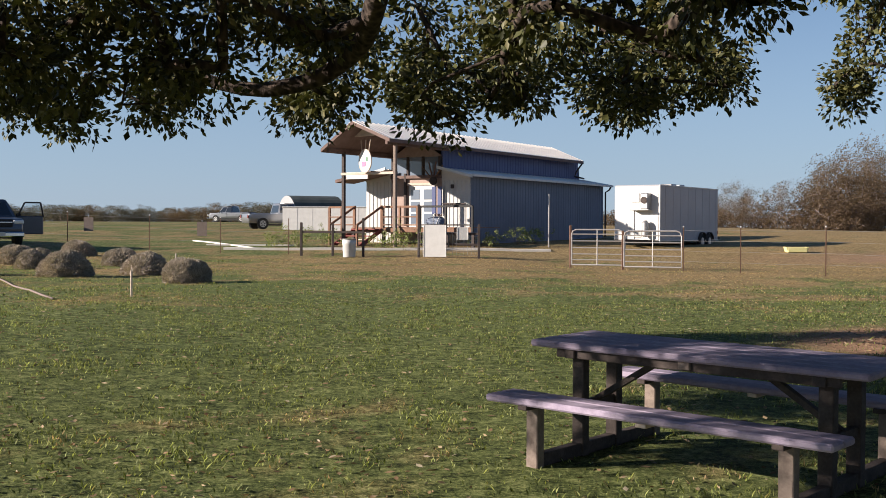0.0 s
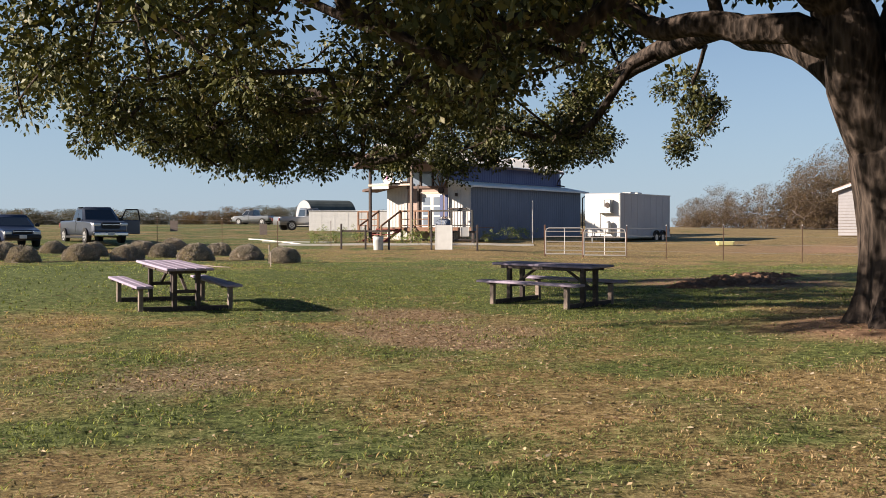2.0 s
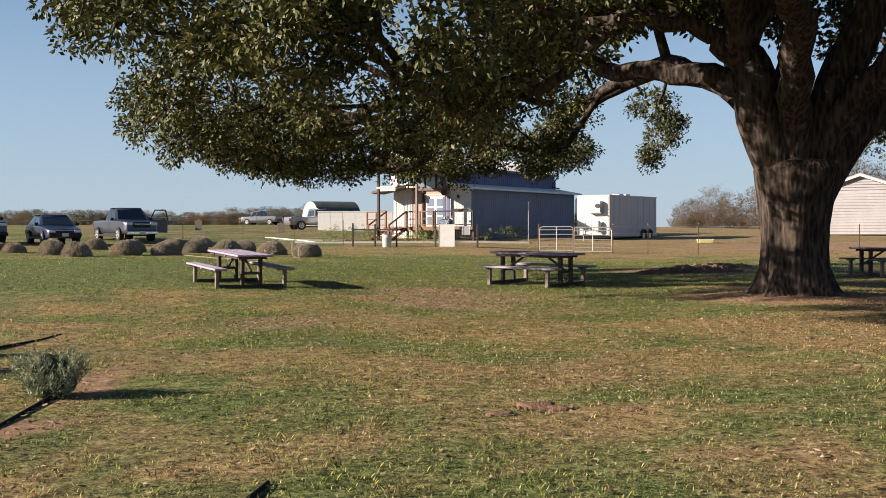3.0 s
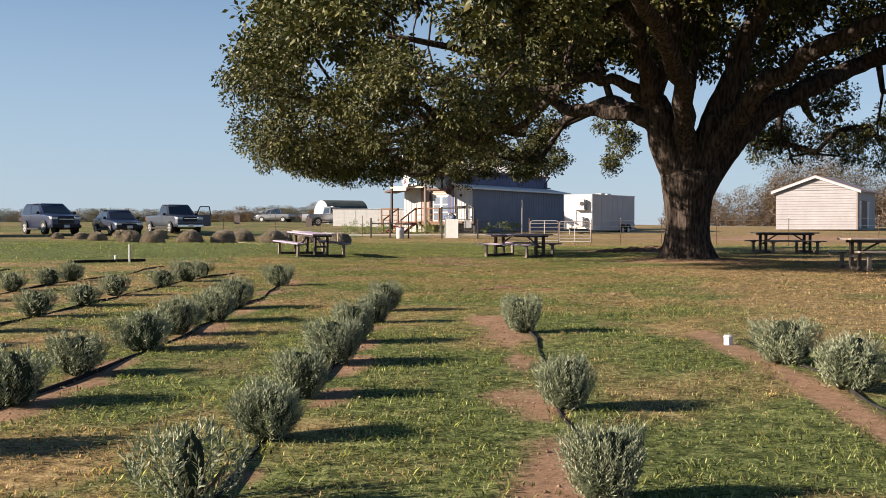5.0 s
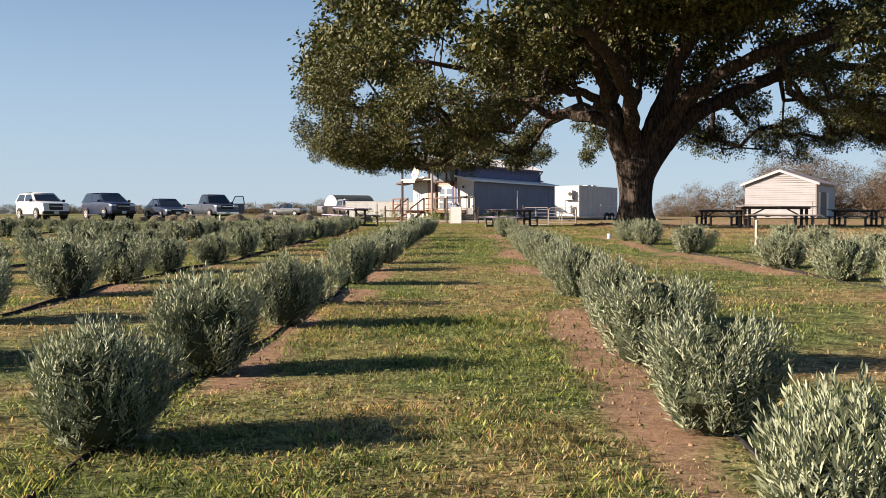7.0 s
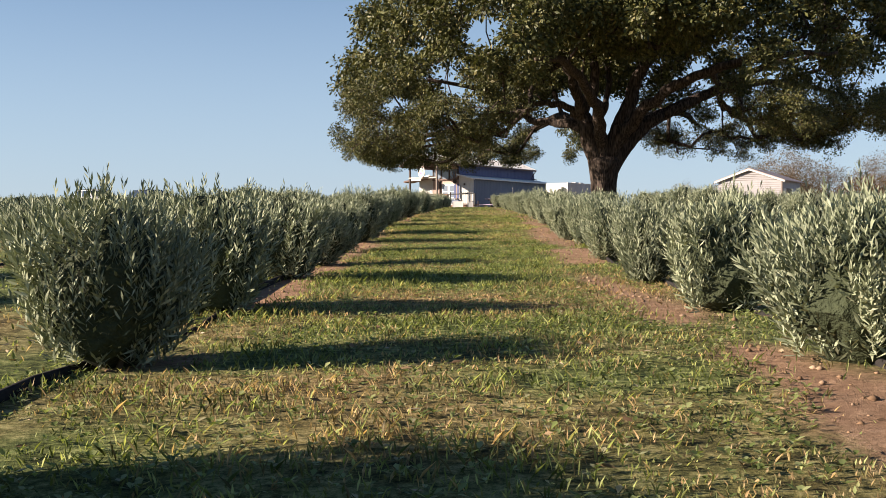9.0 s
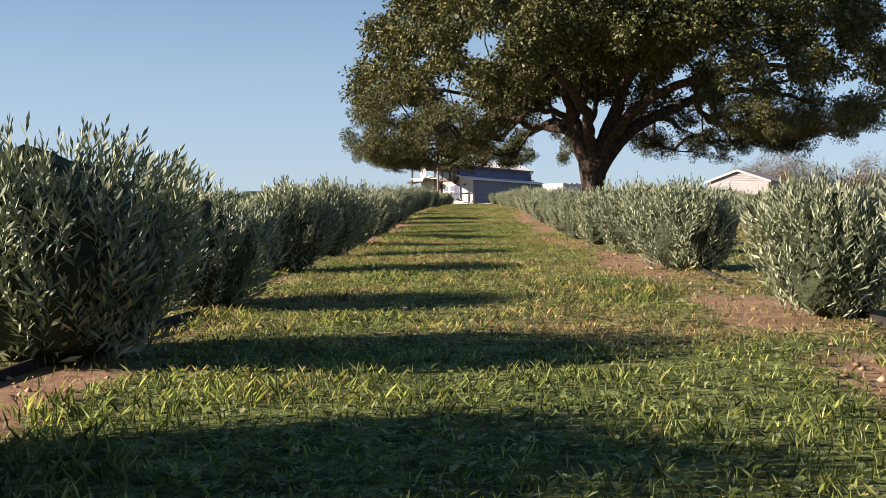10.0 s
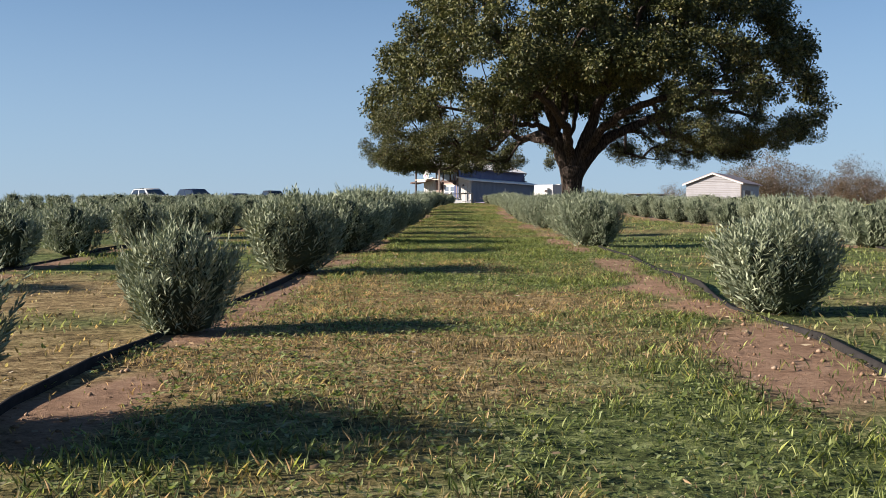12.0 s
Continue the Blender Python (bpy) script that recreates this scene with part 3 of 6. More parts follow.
def grow(limbs, targets, limit):
    """Join every target to the nearest standing node that lies nearer to the trunk. Returns nodes, parents."""
    nodes, parent = [], []
    for limb in limbs:
        base = None
        for i, p in enumerate(limb):
            p = np.array(p, float)
            if i == 0 and nodes:
                d = np.linalg.norm(np.array(nodes) - p, axis=1)
                if d.min() < 0.05:
                    base = int(d.argmin())
                    continue
            nodes.append(p)
            parent.append(base if base is not None else -1)
            base = len(nodes) - 1
    fixed = len(nodes)
    hub = np.array((TREE.x, TREE.y, 3.2))
    order = np.argsort(np.linalg.norm(targets - hub, axis=1))
    buf = np.zeros((fixed + len(targets) * 6, 3))
    buf[:fixed] = nodes
    count = fixed
    for t in targets[order]:
        d = np.linalg.norm(buf[:count] - t, axis=1)
        far = np.linalg.norm(buf[:count] - hub, axis=1)
        cost = d + 0.15 * far
        cost[far > np.linalg.norm(t - hub) + 0.4] += 50
        cost[:limit] += 50
        i = int(cost.argmin())
        a = buf[i].copy()
        steps = max(1, min(5, int(d[i] / 0.8)))
        prev = i
        wob = rng.normal(0, 0.10, (steps, 3)) * d[i]
        for s in range(1, steps + 1):
            k = s / steps
            p = a + (t - a) * k + (wob[s - 1] if s < steps else 0) + np.array([0, 0, 0.12 * d[i] * math.sin(k * math.pi)])
            buf[count] = p
            parent.append(prev)
            prev = count
            count += 1
    return buf[:count], np.array(parent), fixed


def branch_mesh(nodes, parent, radius, first, seg_of):
    """Tapered prisms between nodes and their parents."""
    co, faces, n = [], [], 0
    for i in range(first, len(nodes)):
        p = parent[i]
        if p < 0:
            continue
        a, b = nodes[p], nodes[i]
        t = b - a
        L = np.linalg.norm(t)
        if L < 1e-4:
            continue
        t = t / L
        u = np.cross(t, (0.3, 0.2, 0.9) if abs(t[2]) < 0.9 else (1, 0, 0))
        u /= np.linalg.norm(u)
        v = np.cross(t, u)
        ra, rb = min(radius[p], radius[i] * 1.3), radius[i]
        k = seg_of(ra)
        ang = np.arange(k) * 2 * np.pi / k
        ring = np.cos(ang)[:, None] * u + np.sin(ang)[:, None] * v
        co.append(a - t * ra * 0.3 + ring * ra)
        co.append(b + ring * rb)
        for j in range(k):
            faces.append((n + j, n + (j + 1) % k, n + k + (j + 1) % k, n + k + j))
        n += 2 * k
    return np.concatenate(co), np.array(faces)


def spline(pts, n):
    """Catmull-Rom through the points (with a radius as the fourth value)."""
    p = np.array(pts, float)
    p = np.vstack([2 * p[0] - p[1], p, 2 * p[-1] - p[-2]])
    out = []
    for i in range(1, len(p) - 2):
        for k in np.linspace(0, 1, n, endpoint=False):
            a, b, c, d = p[i - 1], p[i], p[i + 1], p[i + 2]
            out.append(0.5 * (2 * b + (c - a) * k + (2 * a - 5 * b + 4 * c - d) * k * k + (3 * b - 3 * c + d - a) * k ** 3))
    out.append(p[-2])
    return np.array(out)


# main limbs: x, y, z, radius
BOUGHS = [
    [(6.1, 2.45, 1.5, .35), (5.95, 2.5, 2.4, .42), (5.66, 2.45, 3.2, .46), (5.34, 2.4, 4.1, .42), (5.2, 2.4, 4.8, .36), (5.4, 2.3, 5.5, .28), (5.75, 2.2, 6.3, .24), (5.5, 1.8, 8.0, .19), (4.8, 1.2, 10.4, .13), (4.0, 0.4, 12.8, .06)],
    [(5.25, 2.4, 4.0, .28), (4.45, 2.7, 4.42, .22), (3.6, 3.2, 4.5, .19), (2.9, 3.9, 4.7, .175), (2.0, 4.9, 5.3, .18), (0.4, 6.6, 5.1, .16), (-1.8, 8.4, 4.6, .12), (-4.2, 9.2, 4.2, .07)],
    [(5.1, 2.4, 4.7, .24), (4.3, 2.2, 5.2, .17), (3.4, 2.0, 5.35, .15), (2.4, 1.6, 5.3, .13), (0.4, 1.0, 5.9, .11), (-2.4, 0.4, 6.4, .07)],
    [(5.2, 2.3, 4.6, .3), (4.9, 1.8, 5.8, .26), (4.1, 1.0, 7.2, .21), (2.8, 0.0, 9.0, .16), (0.6, -1.0, 10.6, .11), (-1.5, -1.8, 11.6, .06)],
    [(6.15, 2.55, 1.9, .26), (5.98, 2.75, 2.9, .2), (5.95, 2.75, 3.7, .15), (6.1, 2.8, 4.6, .14), (6.35, 2.85, 5.3, .14), (6.5, 3.2, 7.0, .13), (6.2, 3.8, 9.6, .1), (5.8, 4.4, 12.6, .05)],
    [(6.3, 2.45, 1.5, .35), (6.45, 2.5, 2.5, .38), (6.76, 2.42, 3.6, .43), (7.2, 2.3, 4.8, .38), (7.6, 2.2, 6.0, .33), (8.0, 1.9, 7.1, .28), (8.9, 1.4, 9.2, .22), (9.9, 0.8, 11.4, .15), (10.8, 0.2, 13.4, .07)],
    [(6.3, 2.5, 1.5, .35), (6.75, 2.5, 2.6, .42), (7.35, 2.6, 3.45, .42), (8.1, 2.7, 4.15, .36), (9.0, 2.8, 4.8, .31), (10.1, 3.0, 5.35, .28), (11.4, 3.2, 5.9, .25), (13.5, 3.6, 6.5, .2), (16.2, 4.2, 6.6, .14), (19.2, 5.0, 6.0, .07)],
    [(7.5, 2.7, 3.6, .3), (8.5, 4.0, 4.7, .27), (9.8, 6.2, 5.3, .23), (11.6, 9.2, 5.6, .17), (13.2, 12.5, 5.3, .09)],
    [(6.15, 2.6, 1.6, .3), (6.0, 2.8, 2.8, .34), (5.5, 4.2, 4.3, .29), (4.6, 6.8, 5.2, .25), (3.6, 9.6, 5.0, .2), (3.0, 12.4, 4.6, .15), (2.6, 15.6, 4.2, .08)],
    [(6.2, 2.5, 1.5, .25), (6.15, 2.38, 2.6, .3), (6.0, 1.9, 3.7, .31), (5.6, 0.4, 5.0, .27), (4.6, -2.2, 6.0, .22), (3.3, -5.2, 6.4, .16), (2.0, -8.0, 6.0, .08)],
    [(6.3, 2.5, 1.5, .25), (6.5, 2.4, 2.6, .3), (7.0, 2.0, 3.7, .31), (8.3, 0.2, 5.3, .26), (10.2, -2.6, 6.3, .21), (12.4, -5.6, 6.6, .14), (14.0, -8.2, 6.2, .07)],
    [(0.4, 6.6, 5.1, .13), (-0.4, 9.6, 4.2, .115), (-0.9, 11.6, 3.5, .10), (-1.9, 12.0, 3.15, .08), (-3.2, 12.4, 3.5, .05)],
    [(11.4, 3.2, 5.9, .2), (13.8, 0.8, 7.0, .15), (16.6, -1.0, 7.4, .08)],
    [(8.0, 1.9, 7.1, .2), (9.8, 4.4, 8.6, .16), (12.0, 7.2, 9.8, .09)],
    [(5.6, 12.2, 5.9, .07), (6.2, 14.6, 6.1, .06), (6.4, 16.4, 5.4, .045), (6.4, 17.3, 4.4, .02)],
]


def rooted(limb):
    """The limb moved with the trunk near its foot, unmoved at its far end."""
    out = []
    for x, y, z, r in limb:
        k = 1 - float(smooth(math.hypot(x - 6.2, y - 2.5), 2.5, 7.5))
        out.append((x - 0.06 * k, y - 0.7 * k, z, r))
    return out


def oak():
    tree = thing("live_oak", Matrix.Translation((TREE.x, TREE.y, G(TREE.x, TREE.y) - 0.2)), "old spreading live oak with furrowed trunk and dense dark crown", "tree")
    back = tree.matrix_basis.inverted()
    # trunk with buttressed foot
    bm = bmesh.new()
    rings, seg = [], 36
    prof = [(-0.5, 1.0, 0, 0), (-0.2, 0.8, 0, 0), (0.0, 0.71, 0, 0), (0.3, 0.65, 0, .01), (0.7, 0.62, 0, .02), (1.1, 0.62, 0, .03), (1.5, 0.67, .0, .02), (1.9, 0.76, 0.02, .0), (2.15, 0.80, 0.03, 0), (2.3, 0.66, 0.03, 0), (2.38, 0.3, 0, 0)]
    for z, r, ox, oy in prof:
        ring = []
        for k in range(seg):
            a = 2 * math.pi * k / seg
            flare = max(0, 0.4 - z) * 0.2 * (math.sin(a * 5 + 0.6) + 0.6 * math.sin(a * 8 + 2))
            rr = r + flare + 0.022 * math.sin(a * 7 + z * 1.3) + 0.015 * math.sin(a * 13 - z * 2)
            wide = 1.0 + 0.06 * float(smooth(z, 1.8, 2.8))
            ring.append(bm.verts.new((ox + rr * wide * math.cos(a), oy + rr * 0.95 * math.sin(a), z + 0.35)))
        rings.append(ring)
    for a, b in zip(rings, rings[1:]):
        for k in range(seg):
            bm.faces.new((a[k], a[(k + 1) % seg], b[(k + 1) % seg], b[k]))
    bm.faces.new(rings[-1])
    part("trunk", bm, M_BARK, tree, "thick furrowed grey-brown trunk with flared roots", True)
    limb_nodes = []
    for limb in BOUGHS:
        s = spline(rooted(limb), 5)
        wob = np.stack([vnoise(s[:, 0] * 3, s[:, 2] * 3, 1.0, 31 + k) - .5 for k in range(3)], 1) * 0.22 * smooth(s[:, 2], 3.0, 4.2)[:, None]
        s[:, :3] += wob
        pts = [back @ Vector(p[:3]) for p in s]
        part("limb", tube(pts, [float(p[3]) for p in s], 14), M_BARK, tree, "", True)
        limb_nodes.append([tuple(p[:3]) for p in s])
    clusters, hearts = crown_points(6300, 3)
    nodes, parent, fixed = grow(limb_nodes, clusters, 0)
    radius = np.full(len(nodes), 0.0)
    tips = np.zeros(len(nodes))
    tips[fixed:] = 0.35
    for i in range(len(nodes) - 1, -1, -1):
        if parent[i] >= 0:
            tips[parent[i]] += tips[i]
    radius = np.clip(0.011 * np.sqrt(tips + 0.4), 0.007, 0.16)
    co, faces = branch_mesh(nodes, parent, radius, fixed, lambda r: 4 if r < 0.03 else 7)
    shift = np.array((TREE.x, TREE.y, tree.location.z))
    tagged(link_mesh("branchwork", array_mesh("branchwork", co - shift, faces), M_BARK, tree), kind="stuff")
    near = clusters[(clusters[:, 2] < 6.0)]
    rest = clusters[(clusters[:, 2] >= 6.0)]
    a, fa = leaf_cloud(near, 84, 0.32, 0.092, 11)
    b, fb = leaf_cloud(rest, 40, 0.5, 0.2, 12)
    upper = hearts[:, 2] > 5.2
    inner, fi = leaf_cloud(hearts[upper], 170, 0.6, 0.22, 13)
    lower, fl = leaf_cloud(hearts[~upper], 240, 0.42, 0.125, 14)
    fi, inner = np.concatenate([fi, fl + len(inner)]), np.concatenate([inner, lower])
    tagged(link_mesh("foliage", array_mesh("foliage", np.concatenate([a, b]) - shift, np.concatenate([fa, fb + len(a)])), M_OAK_LEAF, tree, "small leathery dark green leaves"), kind="stuff")
    tagged(link_mesh("inner_foliage", array_mesh("inner_foliage", inner - shift, fi), M_OAK_LEAF, tree), kind="stuff")
    return tree


oak()


# ---- lavender ----
def lavender_mesh(seed, shoots, leaves, wide, high, leaf, upright, spread=1.0):
    """Upright leafy shoots over a broad bush, narrower at its foot. Returns points and triangles."""
    r = np.random.default_rng(seed)
    az = r.uniform(0, 2 * np.pi, shoots)
    u0 = r.uniform(0, 1, shoots)
    lump = 1 + 0.13 * np.sin(az * 3 + seed) + 0.09 * np.sin(az * 5 + 2 * seed)
    # two thirds on the flanks, the rest on the crown
    flank = r.uniform(0, 1, shoots) < 0.66
    t = np.where(flank, 0.04 + 0.62 * u0, 0.66 + 0.12 * r.uniform(0, 1, shoots))
    girth = np.where(flank, (0.62 + 0.42 * np.sin(np.clip(t / 0.66, 0, 1) * 1.9)) * r.uniform(0.78, 1.0, shoots), np.sqrt(u0) * 0.92)
    girth = girth * lump * wide
    base = np.stack([np.cos(az) * girth, np.sin(az) * girth, t * high * (1 + 0.12 * np.sin(az * 2 + seed))], 1)
    dome = 1 - 0.16 * (girth / wide) ** 2 * ~flank
    base[:, 2] *= dome
    out0 = np.stack([np.cos(az), np.sin(az), np.zeros(shoots)], 1) * (girth / wide)[:, None]
    way = out0 * spread * 0.6 + np.array([0, 0, upright]) + r.normal(0, 0.17, (shoots, 3))
    way /= np.linalg.norm(way, axis=1, keepdims=True)
    length = high * r.uniform(0.2, 0.36, shoots) * np.where(r.uniform(0, 1, shoots) < 0.06, 1.25, 1.0)
    n = shoots * leaves
    k = np.tile(np.arange(leaves), shoots)
    s = np.repeat(np.arange(shoots), leaves)
    u = (k + 0.5) / leaves
    c = base[s] + way[s] * (length[s] * (u - 0.15))[:, None]
    turn = k * 2.4 + az[s] * 3
    p = np.cross(way, np.array([0.2, 0.9, 0.35]))
    p /= np.linalg.norm(p, axis=1, keepdims=True)
    q = np.cross(way, p)
    out = p[s] * np.cos(turn)[:, None] + q[s] * np.sin(turn)[:, None]
    ld = out * (0.9 - 0.6 * u)[:, None] + way[s] * (0.6 + 0.6 * u)[:, None] + r.normal(0, 0.1, (n, 3))
    ld /= np.linalg.norm(ld, axis=1, keepdims=True)
    side = np.cross(ld, way[s] + r.normal(0, 0.4, (n, 3)))
    side /= np.linalg.norm(side, axis=1, keepdims=True)
    L = (leaf * r.uniform(0.75, 1.25, n) * (1.1 - 0.4 * u))[:, None]
    W = L * 0.098
    co = np.stack([c, c + ld * L * 0.55 + side * W, c + ld * L, c + ld * L * 0.55 - side * W], 1).reshape(-1, 3)
    i = np.arange(n)[:, None] * 4
    return co, np.concatenate([i + [0, 1, 2], i + [0, 2, 3]], 1).reshape(-1, 3)


def lump_mesh(seed, wide, high, mid=1.05):
    """The dense inside of a bush."""
    bm = bmesh.new()
    bmesh.ops.create_icosphere(bm, subdivisions=3 if mid > .9 else 4, radius=1)
    for v in bm.verts:
        k = 1 + (0.25 if mid > .9 else 0.14) * noise.noise(v.co * 2.3 + Vector((seed, 0, 0))) + (0.07 * noise.noise(v.co * 13) + 0.06 * noise.noise(v.co * 29) if mid < .9 else 0)
        v.co = Vector((v.co.x * wide * k, v.co.y * wide * k, v.co.z * high * k + mid * high))
    return bm


def stems(seed, wide, high):
    bm = bmesh.new()
    r = random.Random(seed)
    for _ in range(8):
        a = r.uniform(0, 6.28)
        e = Vector((math.cos(a) * wide * 0.7, math.sin(a) * wide * 0.7, high * r.uniform(0.35, 0.6)))
        tube([(e.x * 0.12, e.y * 0.12, -0.03), (e.x * 0.5, e.y * 0.5, e.z * 0.4), e], [0.011, 0.008, 0.004], 5, bm)
    return bm


def lavender(seed, shoots, leaves, wide, high, leaf, upright, mat, label, group, core=0.74):
    bush = thing("lavender_bush", Matrix.Translation((0, 0, -200)), label, "lavender", group)
    co, f = lavender_mesh(seed, shoots, leaves, wide, high, leaf, upright)
    link_mesh("foliage", array_mesh("foliage", co, f), mat, bush)
    # solid dark lump: painted shade between the shoots, and a denser cast shadow
    part("inner_growth", lump_mesh(seed, wide * core, high * 0.46, 0.98), M_LAV_SHADE, bush)
    part("woody_base", stems(seed, wide, high), M_LAV_STEM, bush)
    return bush


def grey_mound(seed, wide, high):
    """A clipped dome of short twiggy shoots over a dense inside."""
    mound = thing("lavender_bush", Matrix.Translation((0, 0, -200)), "clipped grey-brown lavender mound, dormant", "lavender", "grey lavender mounds")
    r = np.random.default_rng(seed)
    n = 9000
    az, up = r.uniform(0, 2 * np.pi, n), r.uniform(-0.12, 1, n)
    ring = np.sqrt(np.clip(1 - np.maximum(up, 0) ** 2.2, 0, 1)) * (1 + 0.25 * np.minimum(up, 0))
    out = np.stack([np.cos(az) * ring, np.sin(az) * ring, up], 1)
    lump = 1 + 0.06 * np.sin(az * 3 + seed) + 0.05 * np.sin(az * 2 + 5 * up + seed) + 0.16 * (vnoise(az * 3, up * 4, 0.5, seed) - .3) * ring
    c = out * np.array([wide, wide, high]) * 0.97 * lump[:, None]
    c[:, 2] = np.maximum(c[:, 2] + 0.05, 0.01)
    d = out + r.normal(0, 0.35, (n, 3)) + np.array([0, 0, 0.25])
    d /= np.linalg.norm(d, axis=1, keepdims=True)
    side = np.cross(d, r.normal(0, 1, (n, 3)))
    side /= np.linalg.norm(side, axis=1, keepdims=True)
    L = r.uniform(0.035, 0.085, n)[:, None]
    co = np.stack([c - d * L * .4, c + d * L * .3 + side * L * .13, c + d * L * .8, c + d * L * .3 - side * L * .13], 1).reshape(-1, 3)
    k = np.arange(n)[:, None] * 4
    link_mesh("foliage", array_mesh("foliage", co, np.concatenate([k + [0, 1, 2], k + [0, 2, 3]], 1).reshape(-1, 3)), M_OLD_LAV, mound)
    part("inner_growth", lump_mesh(seed, wide * 0.91, high * 0.91, 0.05), M_OLD_LAV, mound, "", True)
    return mound


GREEN_LABEL = "grey-green lavender bush with upright leafy shoots in a soil strip"
fine_bushes = [lavender(40 + i, 520, 18, w, h, 0.034, u, M_LAV, GREEN_LABEL, "lavender rows", 0.85) for i, (w, h, u) in enumerate([(.185, .40, 1.25), (.205, .39, 1.1), (.18, .415, 1.4), (.215, .405, 1.15)])]
mid_bushes = [lavender(50 + i, 330, 13, w, h, 0.042, u, M_LAV, GREEN_LABEL, "lavender rows") for i, (w, h, u) in enumerate([(.215, .41, 1.2), (.235, .41, 1.0), (.205, .43, 1.3)])]
far_bushes = [lavender(60 + i, 170, 8, w, h, 0.06, u, M_LAV, GREEN_LABEL, "lavender rows") for i, (w, h, u) in enumerate([(.22, .40, .9), (.25, .41, .7), (.21, .42, 1.1)])]
small_bush = lavender(75, 120, 14, .22, .40, 0.05, 1.1, M_LAV, "sparse young lavender with thin grey shoots", "lavender rows", 0.3)
old_bushes = [grey_mound(80 + i, w, h) for i, (w, h) in enumerate([(.62, .53), (.56, .51)])]
prand = random.Random(5)


def plant(src, x, y, size=1.0, sink=0.01, broad=1.0):
    m = Matrix.Translation((x, y, G(x, y) - sink)) @ Matrix.Rotation(prand.uniform(0, 6.28), 4, "Z")
    ob = copy_thing(src, m)
    k = size * prand.uniform(0.92, 1.08)
    ob.scale = (k * broad * prand.uniform(.94, 1.06), k * broad * prand.uniform(.94, 1.06), k)
    return ob


ROW_B = [-15.25, -16.8, -18.9, -20.4, -22.1, -23.6, -27.2, -28.8, -30.8, -34.2, -36.0, -37.6, -39.5, -41.2, -42.9, -44.6, -46.3, -48.1, -49.7, -51.4, -53.3, -54.9, -56.4, -58.1, -61.1, -64.5]
ROW_C = [-17.9, -22.6, -25.0, -26.8, -28.2, -30.2, -32.0, -34.0, -35.8, -37.4, -39.0, -40.7, -42.4, -44.1, -46.2, -48.1, -49.8, -51.4, -53.8, -55.4, -56.9, -63.8]
ROW_A = [-10.0, -14.7, -16.4, -18.1, -19.5, -21.0, -22.4, -23.9, -25.4, -27.2, -29.0, -30.6, -32.0, -34.0]
ROW_K = [-7.0, -8.5, -10.0, -12.5, -14.1, -15.9, -17.8, -19.3, -20.8]


def vigour(y):
    """Bushes grow larger down the slope."""
    return 1.0 + 0.28 * float(smooth(-y, 27, 40)) + 0.08 * float(smooth(-y, 45, 51)) + 0.18 * float(smooth(-y, 53, 56)) - 0.14 * float(smooth(-y, 59, 60)) - 0.24 * float(smooth(-y, 61.5, 63.5))


for y in ROW_B:
    plant(prand.choice(fine_bushes), float(row_x("B", y)) + prand.uniform(-.03, .03), y, vigour(y) * (0.92 if y > -15.5 else 1.0), broad=1.0 + 0.03 * float(smooth(-y, 45, 51)) + (0.22 if -59 < y < -57 else 0.2 if -62 < y < -59 else -0.08 if y < -62 else 0))
for y in ROW_C:
    plant(prand.choice(fine_bushes), float(row_x("C", y)) + prand.uniform(-.03, .03) + (0.14 if y < -60 else 0), y, vigour(y) * 0.97 if y > -60 else 1.32, broad=1.0 if y > -60 else 1.25)
plant(fine_bushes[3], -3.66, -66.75, 1.3, broad=1.15)
plant(small_bush, -2.1, -25.1)
plant(small_bush, -2.3, -32.8, 1.0)
for k, given, stop in (("A", ROW_A, -62), ("K", ROW_K, -62), ("L", [-8.4, -9.9, -11.4, -13.4, -15.0], -62), ("M", [-5.9, -9.5], -60), ("N", [-8.0], -60), ("O", [-8.0], -60), ("D", [-20.4, -21.8, -24.8, -28.6, -30.3], -62), ("E", [-21.8, -23.4, -26.0], -62), ("F", [-26.0], -58), ("J", [-27.0], -58)):
    y, row = given[-1], list(given)
    while y > stop:
        y -= prand.uniform(1.6, 1.95)
        if prand.random() > 0.06:
            row.append(y)
    for y in row:
        plant(prand.choice(mid_bushes if k in 'AD' else far_bushes), float(row_x(k, y)) + prand.uniform(-.06, .06), y, prand.uniform(0.96, 1.12) * (min(vigour(y), 1.14) if k in 'AD' else 0.9), broad=1.1)
for x, y, s in ((-6.14, 27.1, 1), (-8.2, 31.4, 1), (-9.92, 29.8, 1.12), (-10.38, 36.6, 1), (-12.3, 34.2, 1.05), (-13.9, 37.0, 1.05), (-14.16, 44.1, .95), (-12.7, 30.2, 1.1), (-14.25, 29.4, 1.1), (-15.8, 27.7, 1), (-15.3, 34.3, 1), (-17.7, 36.4, 1), (-17.5, 29.8, 1), (-19.6, 30.8, .8), (-19.9, 36.4, .8), (-21.3, 33.3, .7), (-22.8, 33.8, .6)):
    plant(prand.choice(old_bushes), x, y, s)
for src in (*fine_bushes, *mid_bushes, *far_bushes, small_bush, *old_bushes):
    for o in (*src.children_recursive, src):
        bpy.data.objects.remove(o)


